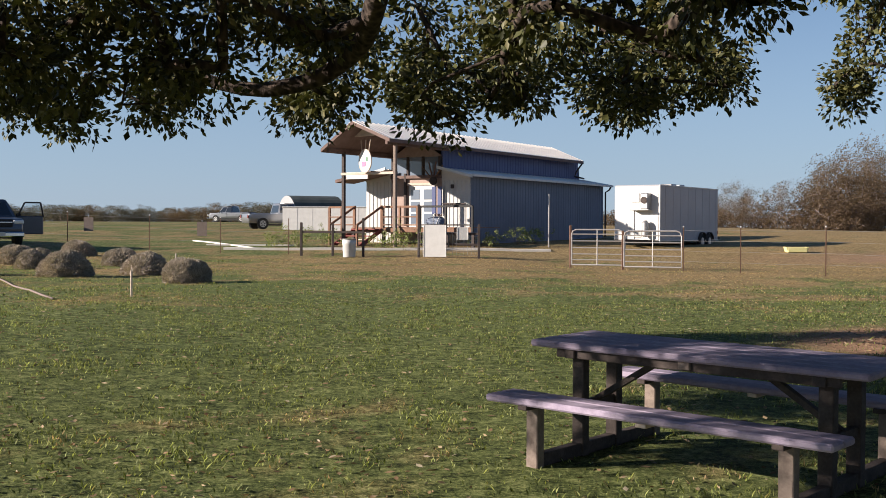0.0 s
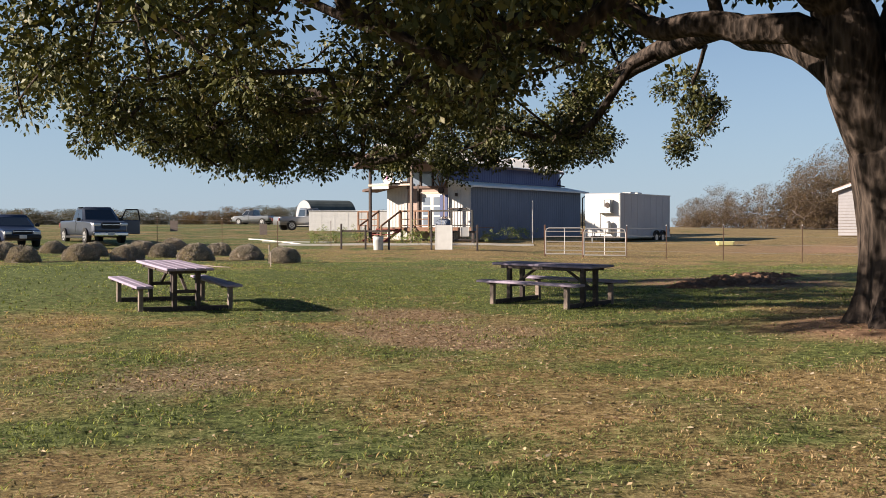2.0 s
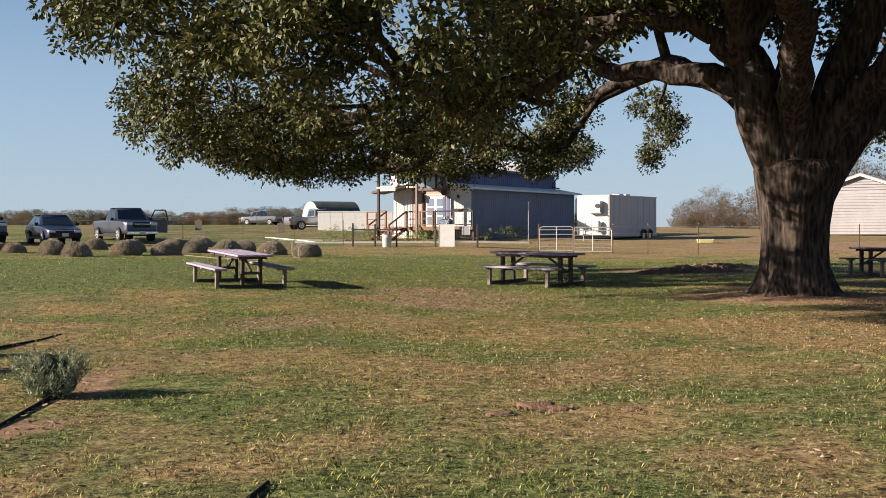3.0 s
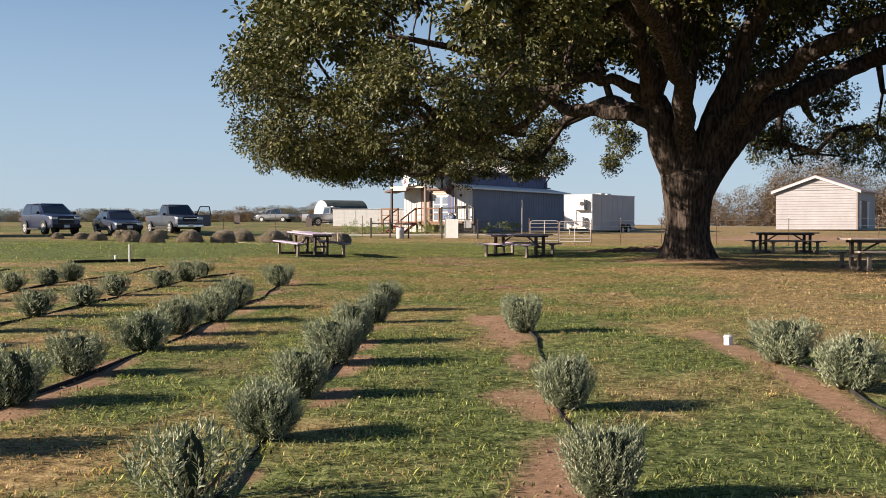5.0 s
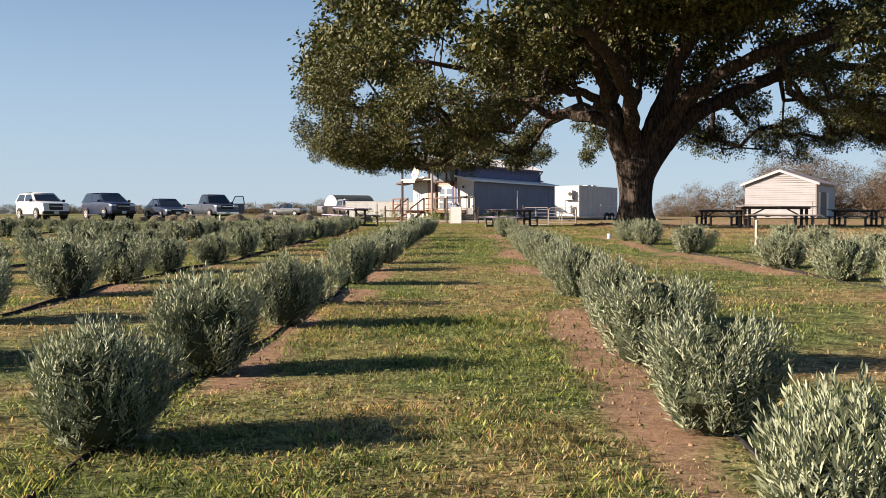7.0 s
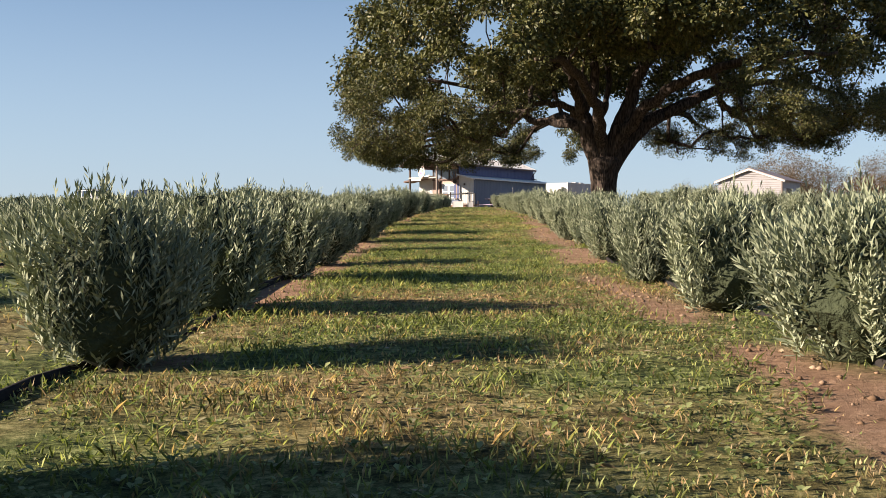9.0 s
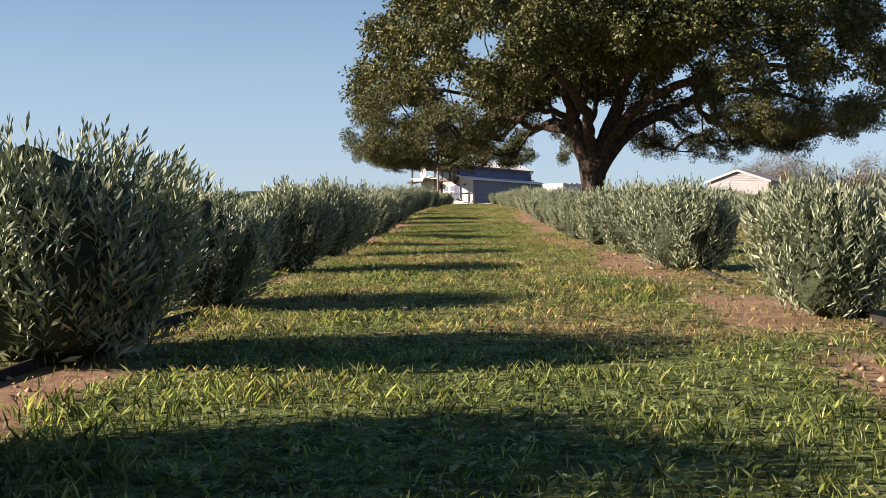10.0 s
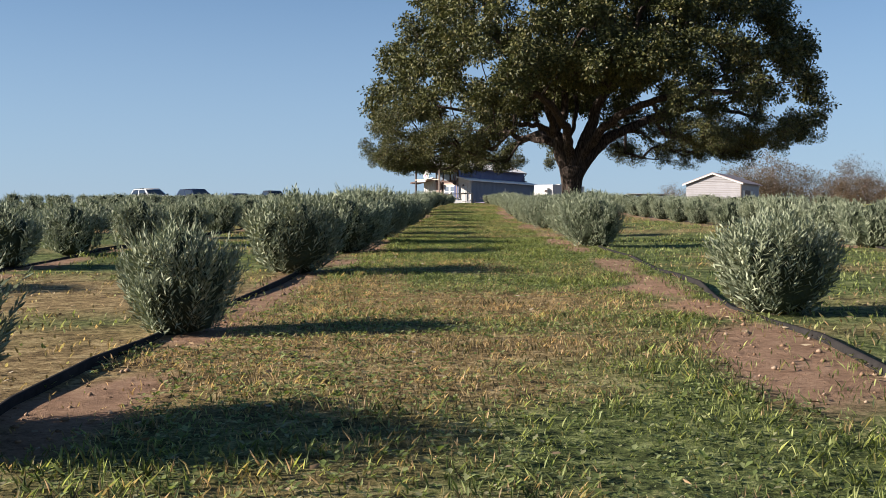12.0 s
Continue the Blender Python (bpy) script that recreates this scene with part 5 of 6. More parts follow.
def enclosed_trailer():
    base = Vector((10.05, 52.42))
    t = thing("food_trailer", pose(10.05, 52.42, 0.72, 0, 0, -34.9), "white enclosed trailer parked on grass beside the shop", "trailer")
    # shade of the long side painted into the body; the sunlit nose stays white
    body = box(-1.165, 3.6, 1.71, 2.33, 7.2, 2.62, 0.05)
    part("body", body, M_TRAILER, t, "white smooth-sided box body with shade put into its colour")
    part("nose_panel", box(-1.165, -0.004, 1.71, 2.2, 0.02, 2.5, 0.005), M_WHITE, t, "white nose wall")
    for y in np.arange(0.6, 7.0, 0.9):
        part("seam", box(0.004, float(y), 1.71, 0.01, 0.02, 2.5), M_TRAILER, t)
    part("top_trim", box(0.0, 3.6, 2.99, 0.05, 7.22, 0.06, 0.01), M_GREYMETAL, t)
    part("base_trim", box(0.0, 3.6, 0.42, 0.05, 7.22, 0.08, 0.01), M_GREYMETAL, t)
    part("corner_trim", box(0.0, 0.0, 1.71, 0.06, 0.06, 2.62, 0.015), M_WHITE, t)
    part("vent", box(-1.22, -0.02, 2.42, 0.42, 0.05, 0.42, 0.01), M_GREYMETAL, t, "grey louvred vent")
    unit = part("air_unit", box(-0.62, -0.2, 2.25, 0.4, 0.42, 0.75, 0.04), M_GREYMETAL, t, "grey cooling unit on the nose wall")
    part("fan_grille", tube([(-0.62, -0.42, 2.3), (-0.62, -0.44, 2.3)], 0.16, 18), M_DARKWOOD, unit)
    part("shelf", box(-0.85, -0.22, 1.85, 0.95, 0.44, 0.05, 0.01), M_GREYMETAL, t)
    part("gas_bottle", tube([(-0.62, -0.25, 0.6), (-0.62, -0.25, 0.68), (-0.62, -0.25, 1.25), (-0.62, -0.25, 1.36)], [0.1, 0.16, 0.16, 0.07], 16), M_GREYMETAL, t)
    part("conduit", tube([(-1.3, -0.03, 1.85), (-1.3, -0.03, 1.3), (-1.28, -0.03, 0.5)], 0.02, 6), M_GREYMETAL, t)
    part("nose_hatch", box(-1.1, -0.02, 0.72, 0.34, 0.04, 0.3, 0.01), M_GREYMETAL, t)
    part("drawbar", beam((-1.9, 0.0, 0.4), (-1.165, -1.3, 0.45), 0.1, 0.1), M_DARKWOOD, t)
    part("drawbar", beam((-0.43, 0.0, 0.4), (-1.165, -1.3, 0.45), 0.1, 0.1), M_DARKWOOD, t)
    part("jack", tube([(-1.165, -1.25, 0.0), (-1.165, -1.25, 0.8)], 0.04, 10), M_GREYMETAL, t)
    for y in (5.0, 5.95):
        wheel = part("wheel", tube([(-0.1, y, 0.36), (0.06, y, 0.36)], 0.36, 22), M_RUBBER, t, "black tyre")
        part("rim", tube([(0.05, y, 0.36), (0.075, y, 0.36)], 0.19, 16), M_GREYMETAL, wheel)
        part("mudguard", shifted(prism([(math.cos(a) * 0.46, math.sin(a) * 0.46) for a in np.linspace(0.2, 2.94, 12)] + [(math.cos(a) * 0.42, math.sin(a) * 0.42) for a in np.linspace(2.94, 0.2, 12)], 0, 0.22), Matrix.Translation((0.12, y, 0.36)) @ Matrix.Rotation(radians(90), 4, "Z")), M_DARKWOOD, t)
    for y in (3.0, 4.0):
        part("roof_vent", box(-0.9, y, 3.09, 0.6, 0.6, 0.12, 0.03), M_GREYMETAL, t, "low roof vent")
    part("rear_ledge", box(-1.165, 7.4, 0.5, 2.2, 0.5, 0.08, 0.01), M_DARKWOOD, t)
    part("marker_lamp", box(0.01, 7.1, 0.8, 0.03, 0.08, 0.14, 0.01), M_REDWOOD, t)


enclosed_trailer()


def storage_shed():
    s = thing("storage_shed", pose(32.6, 61.0, 1.12, 0, 0, -31), "pale lap-sided shed with a low gabled roof", "shed")
    W, D, H, R = 6.5, 7.6, 3.15, 4.3
    for i in range(15):
        z0, z1 = i * H / 15, (i + 1) * H / 15
        part("siding_board", prism([(-W, z0), (0, z0), (0, z1), (-W, z1)], -0.03 - 0.02, 0.0), M_CREAM, s)
        # thin grey strip painted in as the shadow line of each lap
        part("siding_batten", box(-W / 2, -0.055, z0 + 0.02, W, 0.02, 0.022), M_GREYWOOD, s)
    part("gable", prism([(-W, H), (0, H), (-W / 2, R)], -0.03, 0.05), M_CREAM, s)
    for i in range(6):
        k = (i + 0.5) / 6
        # the same drawn shadow lines, carried up the gable
        part("gable_batten", box(-W / 2, -0.06, H + (R - H) * k, W * (1 - k), 0.03, 0.022), M_GREYWOOD, s)
    part("side_wall", box(-0.05, D / 2, H / 2, 0.1, D, H), M_CREAM, s)
    part("side_wall", box(-W + 0.05, D / 2, H / 2, 0.1, D, H), M_CREAM, s)
    part("rear_wall", box(-W / 2, D - 0.05, H / 2, W - .2, 0.1, H), M_CREAM, s)
    for a, b in (((-W / 2, R + .08), (0.35, H - .04)), ((-W / 2, R + .08), (-W - 0.35, H - .04))):
        part("roof", prism([a, b, (b[0], b[1] + .09), (a[0], a[1] + .09)], -0.35, D + 0.3), M_SHEDROOF, s, "weathered shingle roof")
        part("rake_board", prism([a, b, (b[0], b[1] - .14), (a[0], a[1] - .14)], -0.37, -0.31), M_WHITE, s)
    for y in (1.1, 4.4):
        d = part("side_door", box(0.02, y, 1.2, 0.06, 0.75, 2.1, 0.01), M_WHITE, s, "white narrow door")
        part("door_frame", box(0.04, y, 2.3, 0.06, 0.95, 0.1, 0.01), M_WHITE, d)
    part("big_door", box(0.02, 2.75, 1.25, 0.05, 2.1, 2.3, 0.01), M_GREYWOOD, s, "grey sliding door")
    part("corner_board", box(0.02, -0.06, H / 2, 0.12, 0.12, H, 0.01), M_GREYWOOD, s)


storage_shed()


def hoop_barn():
    s = thing("hoop_barn", pose(-20.7, 143, 5.65 - 2.8 * 1.25, 0, 0, -62), "distant barn with dark curved roof and white end wall", "barn")
    s.scale = (1.02, 1.08, 1.25)
    arc = [(3.0 - 3.0 * math.cos(a), 0.9 + 1.9 * math.sin(a)) for a in np.linspace(0, math.pi, 15)]
    part("roof", shifted(prism([(0, 0.4)] + arc + [(6, 0.4)], 0.05, 6), Matrix.Identity(4)), M_SHEDROOF, s, "dark curved metal roof").data.materials[0] = M_DARKROOF
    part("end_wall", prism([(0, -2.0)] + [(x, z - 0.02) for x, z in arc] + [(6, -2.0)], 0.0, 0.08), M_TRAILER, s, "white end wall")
    part("side_wall", box(5.98, 3.05, -0.6, 0.1, 5.9, 2.8), M_WHITE, s)


M_DARKROOF = plain("dark_green_roof", (0.05, 0.06, 0.055), (0.1, 0.11, 0.1), 1, 0.6)
hoop_barn()


def white_trailer():
    s = thing("cargo_container", pose(-12.4, 88, G(-9, 90) - 0.15, 0, 0, -6), "long plain white container standing behind the parked pickup", "container")
    part("body", shifted(ribbed(9.5, 1.8, 1.2, 0.01, 0.88, 0.06), Matrix.Translation((0, 0, 0.1))), M_WHITE, s)
    part("end_wall", box(0.03, 1.2, 1.0, 0.06, 2.3, 1.8, 0.01), M_WHITE, s)
    part("rear_wall", box(4.75, 2.4, 1.0, 9.5, 0.08, 1.8, 0.01), M_WHITE, s)
    part("roof", box(4.75, 1.2, 1.94, 9.6, 2.5, 0.08, 0.02), M_WHITE, s)
    part("skid", box(4.75, 1.2, 0.02, 9.4, 2.2, 0.16, 0.02), M_DARKWOOD, s)


white_trailer()


# ---- vehicles ----
def quad_panel(q, inset, lift, thick=0.01):
    """A thin panel inset in the quad q (four corners in order), lifted off it."""
    a, b, c, d = (Vector(p) for p in q)
    n = (b - a).cross(d - a).normalized()

    def at(u, v):
        return (a * (1 - u) + b * u) * (1 - v) + (d * (1 - u) + c * u) * v
    bm = bmesh.new()
    iu, iv = inset
    lo = [bm.verts.new(at(u, v) + n * (lift - thick)) for u, v in ((iu, iv), (1 - iu, iv), (1 - iu, 1 - iv), (iu, 1 - iv))]
    hi = [bm.verts.new(at(u, v) + n * lift) for u, v in ((iu * 1.2, iv * 1.2), (1 - iu * 1.2, iv * 1.2), (1 - iu * 1.2, 1 - iv * 1.2), (iu * 1.2, 1 - iv * 1.2))]
    bm.faces.new(hi)
    for i in range(4):
        bm.faces.new((lo[i], lo[(i + 1) % 4], hi[(i + 1) % 4], hi[i]))
    return bm


def vehicle(name, m, label, category, mat, length, width, profile, cab, wheel_r, axles, bed=None, two_tone=None, door_open=False, tall_grille=0.3):
    """A road vehicle facing -y. profile: side outline (y, z) of the lower body; cab: y and z of the glasshouse."""
    car = thing(name, m, label, category, "parked vehicles")
    w = width / 2
    # lower body: outline drawn across, pulled in towards nose and tail
    bm = bmesh.new()
    n = len(profile)
    rows = []
    for x in (-1, -0.9, 0, 0.9, 1):
        pull = 1.0 if abs(x) < 1 else 0.94
        ring = []
        for y, z in profile:
            end = max(0.0, abs(y) / (length / 2) - 0.72) / 0.28
            ring.append(bm.verts.new((x * w * (1 - 0.10 * end * end), y * (pull if end > 0.5 else 1), z if abs(x) < 1 or z < 0.5 else z - 0.035)))
        rows.append(ring)
    for a, b in zip(rows, rows[1:]):
        for i in range(n):
            bm.faces.new((a[i], a[(i + 1) % n], b[(i + 1) % n], b[i]))
    bm.faces.new(rows[0])
    bm.faces.new(rows[-1][::-1])
    bmesh.ops.recalc_face_normals(bm, faces=bm.faces)
    bmesh.ops.dissolve_limit(bm, angle_limit=radians(1), verts=bm.verts, edges=bm.edges)
    hard = [e for e in bm.edges if e.is_manifold and e.calc_face_angle() > 0.2 and max(v.co.z for v in e.verts) > 0.5]
    bmesh.ops.bevel(bm, geom=hard, offset=0.085, segments=3, profile=0.6, affect="EDGES", clamp_overlap=True)
    body = part("body", bm, mat, car, "", True)
    # glasshouse
    yb0, yb1, zb, yt0, yt1, zt = cab
    wt = w * 0.76
    lo = [(-w * .95, yb0, zb), (w * .95, yb0, zb), (w * .95, yb1, zb), (-w * .95, yb1, zb)]
    hi = [(-wt, yt0, zt), (wt, yt0, zt), (wt, yt1, zt), (-wt, yt1, zt)]
    bm = bmesh.new()
    vl, vh = [bm.verts.new(p) for p in lo], [bm.verts.new(p) for p in hi]
    vm = [bm.verts.new((p[0] * .96, p[1] * .985 + 0.0, zt + 0.045)) for p in hi]
    for i in range(4):
        bm.faces.new((vl[i], vl[(i + 1) % 4], vh[(i + 1) % 4], vh[i]))
        bm.faces.new((vh[i], vh[(i + 1) % 4], vm[(i + 1) % 4], vm[i]))
    bm.faces.new(vm)
    bmesh.ops.recalc_face_normals(bm, faces=bm.faces)
    bmesh.ops.bevel(bm, geom=[e for e in bm.edges if min(v.co.z for v in e.verts) > zb + 0.01], offset=0.07, segments=3, affect="EDGES")
    part("cabin", bm, mat, car, "", True)
    part("windscreen", quad_panel((lo[0], lo[1], hi[1], hi[0]), (0.06, 0.09), 0.008), M_GLASS, car, "dark windscreen")
    part("rear_window", quad_panel((lo[2], lo[3], hi[3], hi[2]), (0.08, 0.12), 0.008), M_GLASS, car)
    for s in (1, -1):
        a, b, c, d = ((lo[1], lo[2], hi[2], hi[1]) if s == 1 else (lo[3], lo[0], hi[0], hi[3]))
        a, b, c, d = (Vector(p) for p in (a, b, c, d))
        cuts = (0.03, 0.5, 0.97) if yb1 - yb0 > 1.6 else (0.04, 0.96)
        for k0, k1 in zip(cuts, cuts[1:]):
            q = (a.lerp(b, k0), a.lerp(b, k1), d.lerp(c, k1), d.lerp(c, k0))
            part("side_window", quad_panel(q, (0.05, 0.1), 0.008), M_GLASS, car)
        part("mirror", box(s * (w + 0.1), yb0 + 0.25, zb + 0.08, 0.2, 0.1, 0.16, 0.03), M_BLACK, car)
        part("door_handle", box(s * (w + 0.004), (yb0 + yb1) / 2 + 0.1, zb - 0.12, 0.03, 0.16, 0.035, 0.008), M_CHROME, car)
        part("door_gap", box(s * (w - 0.002), (yb0 + yb1) / 2 + 0.2, (zb + 0.4) / 2 + .1, 0.012, 0.018, zb - 0.5), M_BLACK, car)
        part("sill", box(s * (w - 0.03), 0, 0.33, 0.08, length * 0.5, 0.12, 0.02), M_BLACK if two_tone is None else two_tone, car)
    y0 = -length / 2
    hood = max(z for y, z in profile if y < y0 + 0.35)
    part("grille", box(0, y0 - 0.005, hood - tall_grille * 0.62, width * 0.46, 0.08, tall_grille, 0.02), M_BLACK, car, "black grille")
    part("grille_bar", box(0, y0 - 0.05, hood - tall_grille * 0.5, width * 0.44, 0.03, 0.045, 0.01), M_CHROME, car)
    part("front_bumper", box(0, y0 - 0.02, 0.46, width * 0.9, 0.16, 0.2, 0.05), M_CHROME if bed else M_BLACK, car)
    part("number_plate", box(0, y0 - 0.11, 0.47, 0.32, 0.02, 0.16, 0.005), M_WHITE, car)
    for s in (-1, 1):
        part("headlight", box(s * width * 0.345, y0 + 0.06, hood - 0.14, width * 0.2, 0.16, 0.16, 0.04), M_LAMP, car, "clear headlight")
        part("tail_light", box(s * width * 0.42, length / 2 - 0.04, hood - 0.15, 0.14, 0.1, 0.24, 0.03), M_REDWOOD, car, "red tail light")
        for y in axles:
            part("wheel_arch", tube([(s * (w - 0.1), y, wheel_r + .02), (s * (w + 0.006), y, wheel_r + .02)], wheel_r * 1.07, 24), M_BLACK, car)
            wh = part("wheel", tube([(s * (w - 0.24), y, wheel_r), (s * (w - .03), y, wheel_r), (s * (w + .008), y, wheel_r)], [wheel_r, wheel_r, wheel_r * .93], 26), M_RUBBER, car, "black tyre")
            part("rim", tube([(s * (w - .01), y, wheel_r), (s * (w + 0.014), y, wheel_r)], wheel_r * .62, 20), M_GREYMETAL, wh)
            for k in range(5):
                a = k * 2 * math.pi / 5 + 0.3
                c0, c1 = wheel_r * .2, wheel_r * .52
                part("rim_gap", beam((s * (w + .016), y + math.cos(a) * c0, wheel_r + math.sin(a) * c0), (s * (w + .016), y + math.cos(a) * c1, wheel_r + math.sin(a) * c1), 0.012, 0.07, 0.0), M_BLACK, wh)
    if bed:
        b0, b1, zb2 = bed
        part("bed_floor", box(0, (b0 + b1) / 2, zb2 - 0.5, width * .86, b1 - b0 - .1, 0.05), M_BLACK, car)
        part("tailgate_cap", box(0, b1 - 0.04, zb2 + 0.01, width * .9, 0.08, 0.05, 0.01), M_BLACK, car)
    if two_tone:
        part("lower_band", box(w - 0.01, 0.3, 0.55, 0.05, length * .62, 0.3, 0.015), two_tone, car, "pale lower body band")
        part("lower_band", box(-w + 0.01, 0.3, 0.55, 0.05, length * .62, 0.3, 0.015), two_tone, car, "pale lower body band")
    if door_open:
        hinge = Vector((w, yb0 + 0.12, 0))
        d = part("open_door", box(0.5, 0, 0.82, 1.0, 0.09, 0.72, 0.03), mat, car, "driver's door standing open")
        bm = bmesh.new()
        for p, q in (((0.02, 0, 1.15), (0.30, 0, 1.72)), ((0.30, 0, 1.72), (0.9, 0, 1.72)), ((0.9, 0, 1.72), (1.0, 0, 1.15))):
            beam(p, q, 0.06, 0.06, 0.0, bm)
        part("window_frame", bm, M_BLACK, d)
        part("window", prism([(0.06, 1.16), (0.96, 1.16), (0.88, 1.69), (0.32, 1.69)], -0.006, 0.006), M_CLEAR, d)
        d.matrix_local = Matrix.Translation(hinge) @ Matrix.Rotation(radians(-8), 4, "Z")
    return car


def parked(x, y, turn, lift=0.0):
    """On the ground at (x, y), tilted with its slope."""
    return Matrix.Translation((x, y, G(x, y) + lift)) @ Matrix.Rotation(radians(turn), 4, "Z") @ Matrix.Scale(1.07, 4)


SUV_PROFILE = [(-2.42, 0.35), (-2.46, 0.62), (-2.44, 0.95), (-2.3, 1.08), (-1.15, 1.2), (2.38, 1.22), (2.46, 0.9), (2.42, 0.35)]
vehicle("suv", parked(-25.9, 41.6, 40), "dark slate blue suv parked on the grass", "car", M_SLATE, 4.92, 1.98, SUV_PROFILE, (-1.2, 2.35, 1.18, -0.25, 2.0, 1.76), 0.39, (-1.5, 1.48), tall_grille=0.4)
vehicle("suv", parked(-29.3, 37.4, 40), "white suv parked on the grass", "car", M_CARWHITE, 4.85, 1.95, SUV_PROFILE, (-1.2, 2.35, 1.18, -0.25, 2.0, 1.74), 0.38, (-1.5, 1.48), tall_grille=0.4)
vehicle("sedan", parked(-21.8, 42.2, 33), "dark navy blue sedan parked on the grass", "car", M_NAVY, 4.7, 1.8,
        [(-2.3, 0.3), (-2.36, 0.5), (-2.32, 0.68), (-2.1, 0.78), (-0.95, 0.93), (1.6, 0.97), (2.3, 0.98), (2.36, 0.7), (2.3, 0.3)], (-1.05, 1.75, 0.93, -0.25, 1.0, 1.42), 0.33, (-1.42, 1.38), tall_grille=0.16)
PICKUP_PROFILE = [(-2.72, 0.4), (-2.78, 0.65), (-2.74, 0.98), (-2.55, 1.08), (-1.4, 1.14), (-0.2, 1.16), (2.72, 1.16), (2.78, 0.9), (2.74, 0.45)]
vehicle("pickup_truck", parked(-19.7, 48.6, 35), "dark slate metallic pickup truck with its door open", "pickup truck", M_PICKUP, 5.56, 1.98, PICKUP_PROFILE, (-1.4, 0.35, 1.13, -0.75, 0.22, 1.78), 0.37, (-1.75, 1.72), bed=(0.4, 2.7, 1.16), door_open=True)
vehicle("pickup_truck", parked(-12.9, 90.5, 118), "silver pickup truck seen from behind beside a container", "pickup truck", M_SILVER, 5.7, 2.0, PICKUP_PROFILE, (-1.4, 0.5, 1.13, -0.75, 0.35, 1.86), 0.4, (-1.75, 1.72), bed=(0.5, 2.7, 1.16))
vehicle("pickup_truck", parked(-27.0, 146, 250), "distant pale grey flatbed pickup truck", "pickup truck", M_SILVER, 5.9, 2.0, PICKUP_PROFILE, (-1.4, 0.5, 1.13, -0.75, 0.35, 1.86), 0.4, (-1.75, 1.72), bed=(0.5, 2.7, 1.16))


# ---- picnic tables ----
def picnic_table(x, y, turn, top=0.75, label="lilac-grey plank picnic table with attached benches on dark timber legs", long=2.4, tops=None, wide=1.0):
    lie = Vector(((G(x - 1, y) - G(x + 1, y)) / 2, (G(x, y - 1) - G(x, y + 1)) / 2, 1)).to_track_quat("Z", "Y").to_matrix().to_4x4()
    t = thing("picnic_table", Matrix.Translation((x, y, G(x, y))) @ lie @ Matrix.Rotation(radians(turn) - lie.to_euler().z, 4, "Z"), label, "picnic table", "picnic tables")
    tops = tops or M_LILAC

    def board(name, cy, z, bw, ln, parent):
        o = part(name, box(0, cy, z, ln, bw, 0.045, 0.012), tops, parent)
        return o
    for i in range(5):
        board("table_board", (i - 2) * 0.147 * wide, top - 0.022, 0.143 * wide, long, t)
    for s in (-1, 1):
        for i in range(2):
            board("bench_board", s * (0.62 * wide + i * 0.147), 0.44, 0.143, long, t)
        part("apron", box(0, s * 0.3, top - 0.075, long * .84, 0.035, 0.06, 0.004), M_DARKWOOD, t)
    ends = long / 2 - 0.3
    for e in (-ends, ends):
        for s in (-1, 1):
            part("table_leg", box(e, s * 0.2, (top - 0.05) / 2 - .01, 0.09, 0.075, top - 0.03, 0.006), M_DARKWOOD, t)
            part("bench_leg", box(e, s * (0.62 * wide + 0.08), 0.2, 0.09, 0.075, 0.42, 0.006), M_GREYWOOD, t)
            part("bench_cleat", box(e, s * (0.62 * wide + 0.07), 0.405, 0.07, 0.3, 0.03, 0.004), M_DARKWOOD, t)
        part("ground_beam", box(e, 0, 0.05, 0.07, 1.36 * wide + 0.1, 0.085, 0.006), M_DARKWOOD, t)
        part("cross_bar", box(e, 0, 0.34, 0.05, 0.42, 0.06, 0.004), M_DARKWOOD, t)
        part("top_cleat", box(e, 0, top - 0.075, 0.08, 0.68, 0.06, 0.005), M_DARKWOOD, t)
        part("brace", beam((e, 0, 0.36), (e * 0.35, 0, top - 0.07), 0.05, 0.04, 0.003), M_DARKWOOD, t)
    part("middle_cleat", box(0, 0, top - 0.07, 0.08, 0.68, 0.05, 0.004), M_GREYWOOD, t)
    for s in (-1, 1):
        part("bench_cleat", box(0, s * (0.62 * wide + 0.07), 0.405, 0.07, 0.26, 0.03, 0.004), M_PALEWOOD, t)
    return t


picnic_table(1.68, 7.16, -42.0, 0.77, long=2.3)
picnic_table(-5.12, 5.9, 117, wide=1.1)
DARK_LABEL = "dark weathered picnic table with attached benches under the oak"
M_OLDTOP = plain("weathered_boards", (0.10, 0.085, 0.08), (0.24, 0.21, 0.2), 8, 0.7, 0, 0.3, 0.003, 45, 0.15)
picnic_table(11.7, 11.0, 14, 0.76, DARK_LABEL, 2.4, M_OLDTOP)
# pale timber here puts the sunlight on the bench into the board colour
picnic_table(10.0, -3.4, 6, 0.76, "dark-legged picnic table under the oak, sunlight painted into its pale boards", 2.6, M_PALEWOOD)
picnic_table(17.3, 9.2, 10, 0.76, DARK_LABEL, 2.4, M_OLDTOP)


# ---- yard fence, gate, posts and loose things by the shop ----
def stand(x, y):
    return Matrix.Translation((x, y, G(x, y)))


def fence_post(x, y, h, label="weathered brown timber fence post", mat=None, size=0.1, group="timber fence posts"):
    p = thing("fence_post", stand(x, y), label, "fence post", group)
    part("shaft", box(0, 0, h / 2 - 0.15, size, size, h + 0.3, 0.01), mat or M_DARKWOOD, p)
    part("cap", box(0, 0, h + 0.008, size * 0.8, size * 0.8, 0.016, 0.004), mat or M_DARKWOOD, p)
    return p


